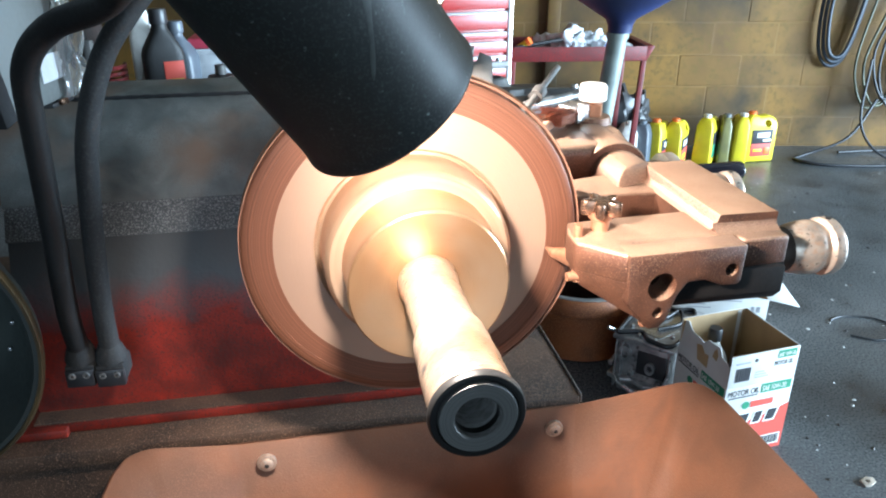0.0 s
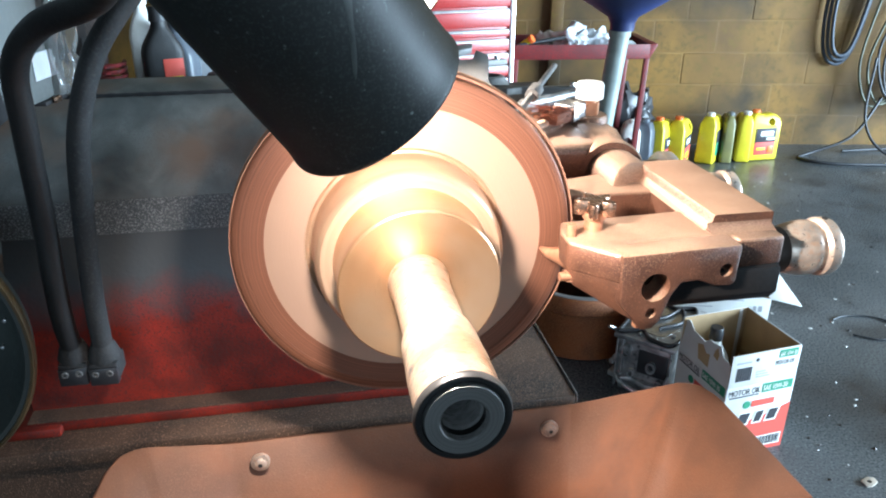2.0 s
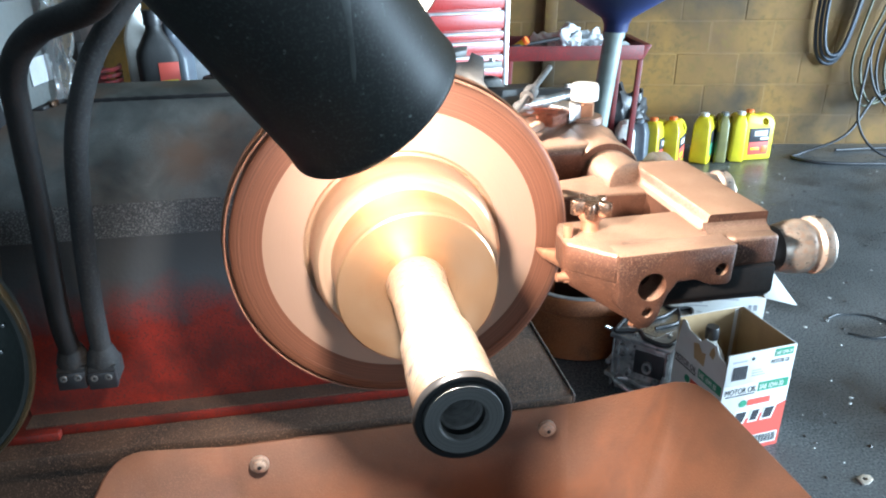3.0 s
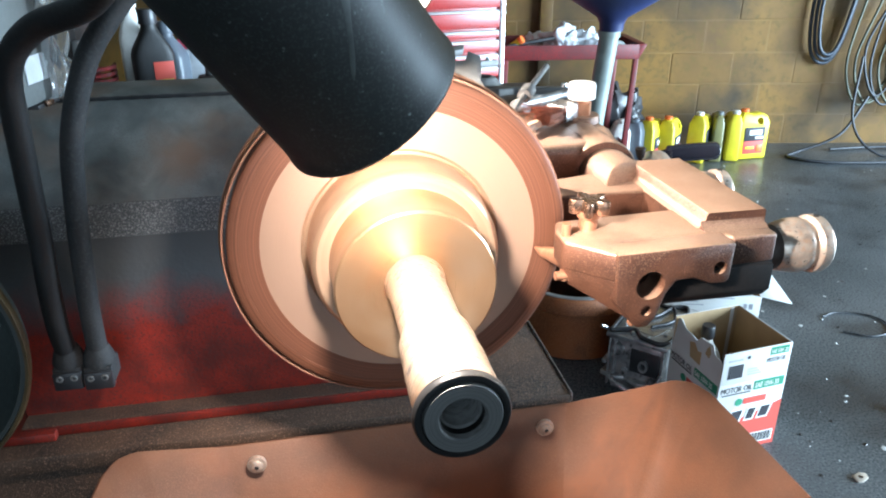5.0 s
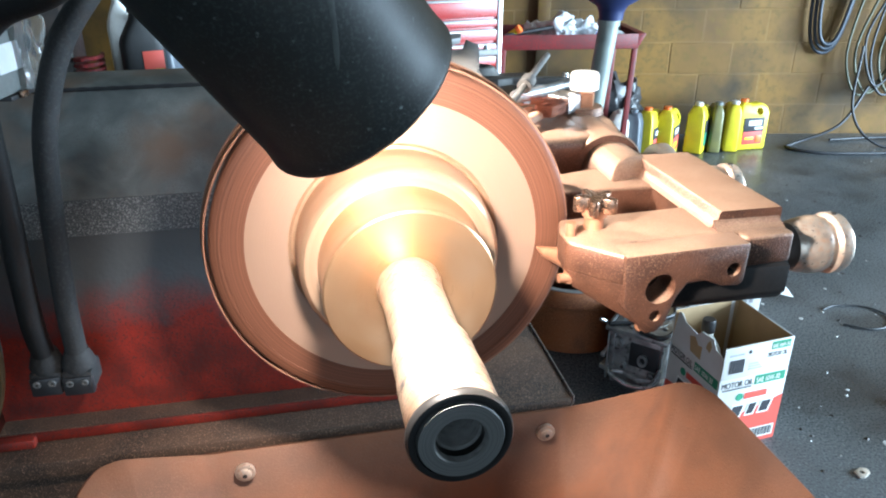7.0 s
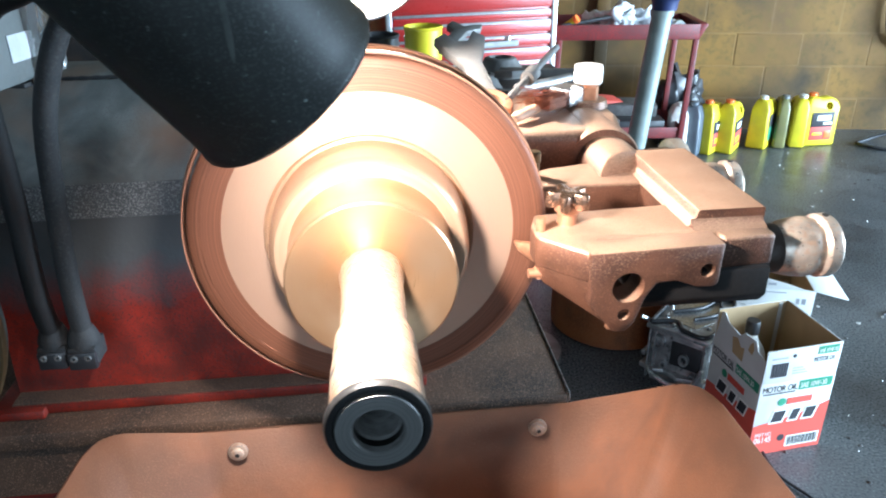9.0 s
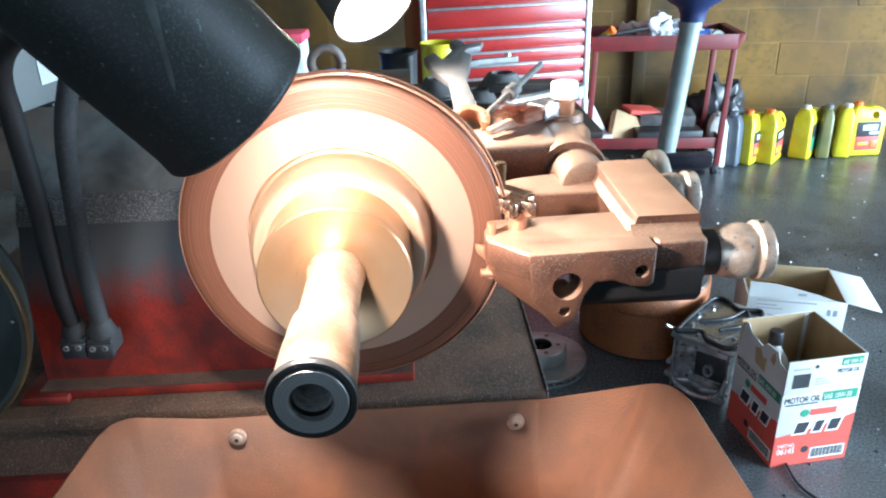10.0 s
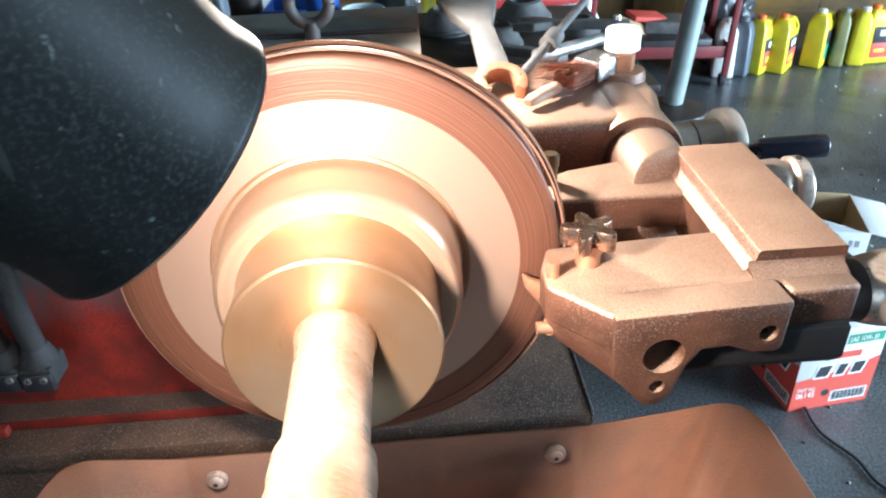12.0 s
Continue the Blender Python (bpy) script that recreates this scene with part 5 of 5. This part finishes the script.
bx, by, bz, fl = 0.218, 0.226, 0.232, 0.100
carton_m = Matrix.Translation((0.757, 1.633, 0)) @ Matrix.Rotation(radians(17.0), 4, "Z")
oil = open_carton(carton_m, bx, by, bz, fl, "open white motor oil carton with red and green print")
ff = part("front_flap", box(0.001, bx - 0.001, 0.0, 0.003, bz, bz + fl, 0.0008), M_CARD, oil)
part("flap_lining", box(0.002, bx - 0.002, 0.0033, 0.0046, bz, bz + fl - 0.001), M_KRAFT, ff)
rf = part("right_flap", box(bx - 0.003, bx, 0.004, by - 0.004, bz, bz + fl, 0.0008), M_CARD, oil)
part("flap_lining", box(bx - 0.0046, bx - 0.0033, 0.005, by - 0.005, bz, bz + fl - 0.001), M_KRAFT, rf)
bf = part("back_flap", box(0.001, bx - 0.001, by - 0.003, by, bz, bz + fl, 0.0008), M_CARD, oil)
part("flap_lining", box(0.002, bx - 0.002, by - 0.0046, by - 0.0033, bz, bz + fl - 0.001), M_KRAFT, bf)
lf = part("left_flap", moved(prism([(0.0, 0.0), (by - 0.004, 0.0), (by - 0.004, 0.092), (by - 0.02, 0.096), (by - 0.045, 0.078), (0.125, 0.072), (0.11, 0.088), (0.06, 0.092), (0.045, 0.07), (0.02, 0.066), (0.0, 0.05)], "x", 0.0, 0.003), Matrix.Translation((0.0, 0.002, bz)) @ Matrix.Rotation(radians(7), 4, "Y")), M_CARD, oil, "torn white flap")
part("flap_lining", moved(prism([(0.002, 0.002), (by - 0.006, 0.002), (by - 0.006, 0.089), (by - 0.02, 0.093), (by - 0.045, 0.075), (0.125, 0.069), (0.11, 0.085), (0.06, 0.089), (0.045, 0.067), (0.02, 0.063), (0.002, 0.047)], "x", 0.0033, 0.0045), Matrix.Translation((0.0, 0.002, bz)) @ Matrix.Rotation(radians(7), 4, "Y")), M_KRAFT, lf)
part("brown_tear", moved(prism([(0.09, 0.012), (0.135, 0.015), (0.15, 0.055), (0.13, 0.062), (0.11, 0.045), (0.095, 0.05)], "x", -0.0016, -0.0003), Matrix.Translation((0.0, 0.002, bz)) @ Matrix.Rotation(radians(7), 4, "Y")), M_KRAFT, lf)
part("brown_tear", moved(prism([(0.062, 0.050), (0.080, 0.055), (0.078, 0.072), (0.070, 0.084), (0.060, 0.068)], "x", -0.0016, -0.0003), Matrix.Translation((0.0, 0.002, bz)) @ Matrix.Rotation(radians(7), 4, "Y")), M_KRAFT, lf)
qb = bottle("oil_bottle", (carton_m @ Vector((0.058, 0.148, 0.004))).to_tuple(), (0.095, 0.062), M_WHITE, M_BLACK, "white oil bottle with a black cap in the carton", yaw=30, tall=0.328)


def carton_print(parent, m, width, face):
    """Printed fields of one face: m takes x along the face, y up it."""
    def bar(x0, x1, y0, y1, material, lift=0.0004, name="print_field"):
        part(name, moved(box(x0 * width, x1 * width, y0, y1, 0, lift), m), material, parent)

    bar(0.0, 1.0, 0.0, 0.052, M_INKRED)
    part("print_field", moved(prism([(0, 0.052), (width, 0.052), (width, 0.150), (width * 0.55, 0.118), (0, 0.098)], "z", 0, 0.0004), m), M_INKRED, parent, "red printed swoosh")
    text("MOTOR OIL", 0.026, M_INK, parent, m @ Matrix.Translation((0.03 * width, 0.204, 0.0006)), squeeze=0.72)
    bar(0.05, 0.48, 0.196, 0.200, M_INK, 0.0005, "small_print")
    bar(0.52, 0.97, 0.200, 0.229, M_INKGREEN, 0.0005)
    text("SAE 10W-30", 0.0225, M_INKWHITE, parent, m @ Matrix.Translation((0.535 * width, 0.206, 0.0010)), squeeze=0.66)
    # brand mark as plain shapes
    part("brand_disc", moved(turn([(0, 0), (0.012, 0), (0.012, 0.0008), (0, 0.0008)], "z", 20, (0.33 * width, 0.168, 0)), m), M_INKGREEN, parent)
    bar(0.40, 0.74, 0.158, 0.178, M_INKRED, 0.0008, "brand_bar")
    for x0, x1 in ((0.20, 0.42), (0.45, 0.62), (0.64, 0.84)):
        part("brand_bar", moved(prism([(x0 * width, 0.100), (x1 * width - 0.006, 0.100), (x1 * width + 0.006, 0.144), (x0 * width + 0.010, 0.144)], "z", 0.0004, 0.0009), m), M_INKWHITE, parent)
        part("brand_bar", moved(prism([(x0 * width + 0.005, 0.105), (x1 * width - 0.010, 0.105), (x1 * width - 0.0005, 0.139), (x0 * width + 0.013, 0.139)], "z", 0.0009, 0.0013), m), M_INK, parent)
    if face == "front":
        text("PART NO.", 0.016, M_INKWHITE, parent, m @ Matrix.Translation((0.05 * width, 0.062, 0.0007)), squeeze=0.7)
        text("06145", 0.026, M_INKWHITE, parent, m @ Matrix.Translation((0.05 * width, 0.040, 0.0007)), squeeze=0.8)
    part("brand_disc", moved(turn([(0, 0), (0.011, 0), (0.011, 0.0008), (0, 0.0008)], "z", 20, (0.42 * width, 0.048, 0)), m), M_INK, parent)
    bar(0.50, 0.96, 0.014, 0.050, M_INKWHITE, 0.0006, "code_field")
    for k in range(26):
        x = 0.515 + 0.0165 * k
        bar(x, x + (0.012 if k % 3 else 0.007), 0.018, 0.047, M_INK, 0.0009, "code_bar")


FRONT_M = Matrix.Translation((0, -0.0003, 0)) @ Matrix.Rotation(radians(90), 4, "X")
LEFT_M = Matrix.Translation((-0.0003, by, 0)) @ Matrix.Rotation(radians(-90), 4, "Z") @ Matrix.Rotation(radians(90), 4, "X")
carton_print(oil, FRONT_M, bx, "front")
carton_print(oil, LEFT_M, by, "left")
for k in range(18):
    part("code_bar", moved(box(0.02 + 0.0026 * k, 0.0212 + 0.0026 * k + 0.0006 * (k % 3), bz + 0.018, bz + 0.060, 0, 0.0005), FRONT_M), M_INK, oil)
part("small_print", moved(box(0.016, 0.062, bz + 0.072, bz + 0.078, 0, 0.0005), FRONT_M), M_INKGREY, oil)
part("print_field", moved(box(0.148, 0.208, bz + 0.072, bz + 0.096, 0, 0.0005), FRONT_M), M_INKGREEN, oil)
text("SAE 10W-30", 0.0165, M_INKWHITE, oil, FRONT_M @ Matrix.Translation((0.150, bz + 0.077, 0.0009)), squeeze=0.62)
part("tape_strip", box(bx - 0.030, bx - 0.018, by - 0.0058, by - 0.0048, 0.06, bz + fl - 0.004), M_CARD, oil, "pale torn tape strip")
part("brand_disc", moved(turn([(0, 0), (0.0055, 0), (0.0055, 0.0006), (0, 0.0006)], "z", 18, (0.080, bz + 0.078, 0)), FRONT_M), M_INK, oil)
for k in range(3):
    part("small_print", moved(box(0.083, 0.128 - 0.008 * k, bz + 0.022 + 0.008 * k, bz + 0.0255 + 0.008 * k, 0, 0.0005), FRONT_M), M_INKGREY, oil)
text("MOTOR OIL", 0.021, M_INK, oil, FRONT_M @ Matrix.Translation((0.140, bz + 0.050, 0.0006)), squeeze=0.55)

box2_m = Matrix.Translation((0.815, 2.24, 0)) @ Matrix.Rotation(radians(-6.0), 4, "Z")
ob2 = open_carton(box2_m, 0.30, 0.26, 0.200, 0.1, "open white carton with a folded-out flap")
part("front_flap", prism([(0.001, 0.2002), (0.299, 0.2002), (0.262, 0.205), (0.215, 0.220), (0.150, 0.236), (0.085, 0.250), (0.001, 0.254)], "y", 0.0, 0.003), M_CARD, ob2, "white flap torn on a slant")
part("back_flap", box(0.006, 0.294, 0.2530, 0.2552, 0.105, 0.205, 0.0006), M_KRAFT, ob2, "brown flap folded down inside")
part("right_flap", moved(box(0, 0.108, 0.004, 0.256, -0.003, 0, 0.0008), Matrix.Translation((0.30, 0, 0.200)) @ Matrix.Rotation(radians(12), 4, "Y")), M_CARD, ob2, "white flap folded outwards")
for x0, x1, z0, z1 in ((0.03, 0.21, 0.188, 0.192), (0.03, 0.09, 0.172, 0.177), (0.03, 0.11, 0.160, 0.164), (0.15, 0.175, 0.215, 0.224), (0.245, 0.255, 0.150, 0.172), (0.262, 0.275, 0.150, 0.172)):
    part("small_print", box(x0, x1, -0.0006, -0.0002, z0, z1), M_INKGREY, ob2)

# ---- iron on the floor ----
td = thing("truck_brake_drum", pose(0.49, 2.345, 0), "large rust-orange truck brake drum on the floor", "brake drum")
part("shell", turn([(0.208, 0.0), (0.216, 0.006), (0.216, 0.17), (0.221, 0.175), (0.221, 0.225), (0.216, 0.232), (0.196, 0.232), (0.192, 0.222), (0.192, 0.03), (0.12, 0.02), (0.12, 0.0)], "z", 72, closed=True), M_DRUM, td)
part("worn_lip", turn([(0.1925, 0.2335), (0.213, 0.2335), (0.212, 0.236), (0.194, 0.236)], "z", 72, closed=True), M_IRON, td, "bright worn lip")
fr = thing("brake_rotor", pose(0.140, 2.085, 0), "spare grey vented brake rotor lying on the floor", "brake rotor")
part("lower_disc", turn([(0.08, 0.0), (0.150, 0.0), (0.151, 0.002), (0.151, 0.010), (0.08, 0.010)], "z", 72, closed=True), M_IRON, fr)
part("upper_disc", turn([(0.08, 0.022), (0.151, 0.022), (0.151, 0.030), (0.150, 0.032), (0.08, 0.032)], "z", 72, closed=True), M_IRON, fr)
part("hat", turn([(0.036, 0.072), (0.036, 0.076), (0.078, 0.076), (0.083, 0.070), (0.086, 0.030), (0.080, 0.030), (0.078, 0.068)], "z", 56, closed=True), M_IRON, fr, "pale hat with stud holes")
# Black discs on the hat paint the shade inside its stud holes.
for k in range(5):
    a = 2 * math.pi * k / 5
    part("stud_hole", turn([(0, 0.0758), (0.0075, 0.0758), (0.0075, 0.0768), (0, 0.0768)], "z", 14, (0.056 * math.cos(a), 0.056 * math.sin(a), 0)), M_BLACK, fr)
vane2 = to_mesh(box(0.085, 0.148, -0.003, 0.003, 0.009, 0.023), M_IRON)
for k in range(30):
    o = new("vane", vane2)
    o.parent = fr
    o.matrix_local = Matrix.Rotation(2 * math.pi * k / 30, 4, "Z")

eng = thing("valve_body", pose(0.688, 2.049, 0, 0, 0, -35), "greasy alloy valve body with black gasket rails", "engine part")
part("casting", merge(box(-0.10, 0.13, -0.14, 0.14, 0.03, 0.19, 0.012, 3), box(-0.085, 0.115, -0.13, 0.13, 0.0, 0.035, 0.006)), M_ALLOY, eng)
part("flange", prism([(-0.115, -0.15), (0.14, -0.15), (0.145, 0.15), (-0.11, 0.15)], "z", 0.19, 0.205, 0.004), M_ALLOY, eng)
part("gasket", tube([(-0.10, -0.14, 0.211), (-0.02, -0.10, 0.211), (0.03, -0.135, 0.211), (0.12, -0.13, 0.211), (0.13, 0.0, 0.211), (0.10, 0.13, 0.211), (0.02, 0.10, 0.211), (-0.05, 0.135, 0.211), (-0.10, 0.12, 0.211), (-0.105, 0.0, 0.211), (-0.10, -0.14, 0.211)], 0.0075, 10, 8), M_BLACK, eng, "black gasket rail")
part("gasket", tube([(-0.06, -0.05, 0.213), (0.02, 0.02, 0.215), (0.05, 0.10, 0.213), (0.09, 0.02, 0.213), (0.03, -0.06, 0.213)], 0.0065, 10, 8), M_BLACK, eng, "black gasket rail")
for x, y, z, r in ((-0.06, -0.142, 0.15, 0.026), (0.05, -0.142, 0.12, 0.020), (0.09, -0.142, 0.07, 0.015), (-0.03, -0.142, 0.08, 0.014)):
    part("port", turn([(r * 0.6, 0.0), (r, 0.0), (r, -0.018), (r * 0.6, -0.018)], "y", 24, (x, y + 0.006, z), closed=True), M_ALLOY, eng)
for k in range(10):
    a = 2 * math.pi * k / 10
    part("bolt", turn([(0, 0.204), (0.009, 0.204), (0.009, 0.212), (0.006, 0.214), (0, 0.214)], "z", 6, (0.012 + 0.105 * math.cos(a), 0.125 * math.sin(a), 0)), M_STEEL, eng)
part("pipe", tube([(-0.09, -0.15, 0.06), (-0.05, -0.175, 0.05), (0.03, -0.172, 0.035), (0.10, -0.16, 0.05), (0.125, -0.15, 0.11)], 0.008, 12, 8), M_STEEL, eng, "bright pipe")
# Black block on the face, painting the shade of a cavity.
part("dark_recess", box(-0.01, 0.115, -0.1435, -0.13, 0.085, 0.170, 0.008), M_BLACK, eng)
part("ledge", prism([(-0.125, -0.152), (-0.06, -0.165), (-0.02, -0.150), (0.04, -0.168), (0.10, -0.152), (0.138, -0.15), (0.138, -0.12), (-0.118, -0.10)], "z", 0.050, 0.066, 0.003), M_ALLOY, eng)
part("ledge", prism([(-0.125, -0.150), (-0.106, -0.150), (-0.104, 0.02), (-0.118, 0.06), (-0.126, 0.0)], "z", 0.090, 0.104, 0.003), M_ALLOY, eng)
for x in (-0.095, -0.072, 0.125):
    part("rib", box(x - 0.004, x + 0.004, -0.153, -0.138, 0.02, 0.19, 0.002), M_ALLOY, eng)
for y in (-0.10, -0.04, 0.03, 0.09):
    part("rib", box(-0.112, -0.098, y - 0.005, y + 0.005, 0.02, 0.19, 0.002), M_ALLOY, eng)
part("valley", prism([(-0.05, -0.09), (0.06, -0.10), (0.10, -0.02), (0.06, 0.09), (-0.04, 0.10), (-0.07, 0.0)], "z", 0.2052, 0.2075), M_STEEL, eng, "bright machined valley")
part("stud", rod((-0.11, -0.12, 0.20), (-0.135, -0.155, 0.225), 0.006, 12), M_STEEL, eng)
for piece in eng.children_recursive:
    piece.data.transform(Matrix.Diagonal((0.765, 1, 1, 1)))

# ---- hoses on the wall and floor ----
hz = thing("air_hose", pose(0, 0, 0), "blue-black air hose looped on a wall hook", "hose")
for k in range(3):
    part("loop", tube([(2.42 + 0.015 * k, Y1 - 0.03 - 0.022 * k, 1.25), (2.39 + 0.018 * k, Y1 - 0.03 - 0.022 * k, 0.90), (2.42 + 0.015 * k, Y1 - 0.035 - 0.022 * k, 0.63 + 0.02 * k), (2.51, Y1 - 0.04 - 0.022 * k, 0.545 + 0.03 * k), (2.60 - 0.012 * k, Y1 - 0.035 - 0.022 * k, 0.64 + 0.02 * k), (2.66 - 0.015 * k, Y1 - 0.03 - 0.022 * k, 1.0), (2.64, Y1 - 0.03 - 0.022 * k, 1.25)], 0.0115, 12, 8), M_HOSEBLUE, hz)
part("hook", rod((2.53, Y1, 1.27), (2.53, Y1 - 0.12, 1.28), 0.012, 12), M_GREYSTEEL, hz)
ew = thing("extension_cord", pose(0, 0, 0), "tangled dark and olive extension cords hung on the wall", "cord")
random.seed(11)
for k in range(15):
    x = 2.80 + 0.052 * k
    dz = random.uniform(-0.12, 0.12)
    part("strand", tube([(x, Y1 - 0.05, 1.35), (x - 0.10 + 0.05 * (k % 3), Y1 - 0.07, 0.95 + dz), (x - 0.16, Y1 - 0.10, 0.55 + dz), (x - 0.06, Y1 - 0.13, 0.30 + 0.5 * dz), (x + 0.10, Y1 - 0.10, 0.42 + dz), (x + 0.22, Y1 - 0.07, 0.8), (x + 0.24, Y1 - 0.05, 1.3)], 0.008, 10, 8), M_CABLEGR if k % 4 in (0, 1) else M_CABLE, ew)
part("floor_loop", tube([(2.80, 4.70, 0.35), (2.62, 4.62, 0.12), (2.35, 4.60, 0.010), (2.25, 4.50, 0.010), (2.40, 4.38, 0.010), (2.75, 4.36, 0.010), (3.1, 4.40, 0.010), (3.35, 4.55, 0.010), (3.2, 4.68, 0.012), (2.9, 4.70, 0.012), (2.6, 4.66, 0.011)], 0.0095, 10, 10), M_CABLE, ew)
part("floor_loop", tube([(2.72, 4.72, 0.6), (2.70, 4.64, 0.2), (2.85, 4.52, 0.012), (3.2, 4.46, 0.011), (3.6, 4.50, 0.011)], 0.0085, 10, 10), M_CABLE, ew)
wire = thing("wire_loop", pose(1.545, 2.36, 0), "thin dark wire loop lying on the floor", "wire")
part("wire", tube([(-0.06, -0.05, 0.004), (0.02, -0.085, 0.004), (0.10, -0.06, 0.004), (0.13, 0.02, 0.004), (0.08, 0.08, 0.004), (-0.02, 0.09, 0.004), (-0.08, 0.06, 0.004)], 0.0032, 8, 10), M_CABLE, wire)
cord = thing("floor_cord", pose(0, 0, 0), "dark cord trailing on the oily floor", "cord")
part("cord", tube([(0.80, 1.66, 0.006), (0.815, 1.56, 0.006), (0.87, 1.48, 0.006), (0.90, 1.40, 0.006), (0.99, 1.33, 0.006), (1.05, 1.24, 0.006)], 0.0042, 8, 10), M_CABLE, cord)
nut = thing("steel_clip", pose(1.137, 1.54, 0, 0, 0, 30), "bright bent steel clip on the floor", "clip")
part("plate", prism([(-0.024, -0.010), (-0.008, -0.016), (0.018, -0.013), (0.026, 0.002), (0.012, 0.014), (-0.016, 0.013)], "z", 0.001, 0.006, 0.001, 2, holes=((0.0, 0.0, 0.0065),)), M_DIAL, nut)
rag = thing("red_pen", pose(1.44, 1.83, 0, 0, 0, -20), "small red plastic tube on the floor", "tube")
part("tube", rod((-0.05, 0, 0.012), (0.05, 0, 0.012), 0.011, 14), M_PINK, rag)

# small litter: flakes of metal, paper and grit
random.seed(23)
lit = bmesh.new()
dark = bmesh.new()
for k in range(460):
    x, y = random.uniform(0.7, 3.6), random.uniform(1.2, 4.6)
    tgt = lit if k % 3 == 0 else dark
    r = random.uniform(0.003, 0.011) * (1.3 if k % 17 == 0 else 0.8)
    n = random.randint(4, 6)
    a0 = random.uniform(0, 6)
    z = random.uniform(0.002, 0.007)
    low_v = [tgt.verts.new((x + r * random.uniform(0.6, 1.3) * math.cos(a0 + 6.283 * j / n), y + r * random.uniform(0.6, 1.3) * math.sin(a0 + 6.283 * j / n), 0.0003)) for j in range(n)]
    tip_v = tgt.verts.new((x + r * random.uniform(-0.3, 0.3), y + r * random.uniform(-0.3, 0.3), z))
    for j in range(n):
        tgt.faces.new((low_v[j], low_v[(j + 1) % n], tip_v))
tagged(part("paper_flakes", lit, M_CARD), "pale scraps and metal flakes strewn on the floor", "litter", "", "stuff")
tagged(part("grit", dark, M_CASTDK), "dark grit and crumbs strewn on the floor", "litter", "", "stuff")

# ---- blocks of the north wall ----
blk_mesh = to_mesh(box(-0.1985, 0.1985, -0.012, 0.012, -0.097, 0.097, 0.0025, 1), M_WALL)
for row in range(8):
    for col in range(15):
        o = new("block", blk_mesh)
        o.parent = wall_north
        o.location = (-1.2 + 0.406 * col + (0.203 if row % 2 else 0.0) + 0.10, Y1 + 0.011 + random.uniform(-0.0015, 0.0015), 0.1015 + 0.203 * row)
structure("wall_north_upper", merge(box(X0, X1, Y1 - 0.004, Y1 + 0.011, 1.63, TOP), box(X0, -1.32, Y1 - 0.004, Y1 + 0.011, 0, 1.625), box(5.0, X1, Y1 - 0.004, Y1 + 0.011, 0, 1.625)), M_WALL, "yellow painted block wall above the cart")


# ---- what moves ----
def motions():
    turns = [(k / 15, SPIN @ Matrix.Rotation(radians(60.0 * k), 4, "Y")) for k in range(181)]
    for spun in (arbor, rotor, band):
        walk(spun, turns)
    walk(head, [(0.0, BED), (6.0, BED @ Matrix.Translation((0.0008, 0, 0))), (12.0, BED @ Matrix.Translation((0.0016, 0, 0)))])
    walk(crank, [(0.5 * k, Matrix.Translation((0, FEED_W, FEED_Z)) @ Matrix.Rotation(radians(61.29 * (0.5 * k - 5.127)), 4, "X")) for k in range(25)])


motions()
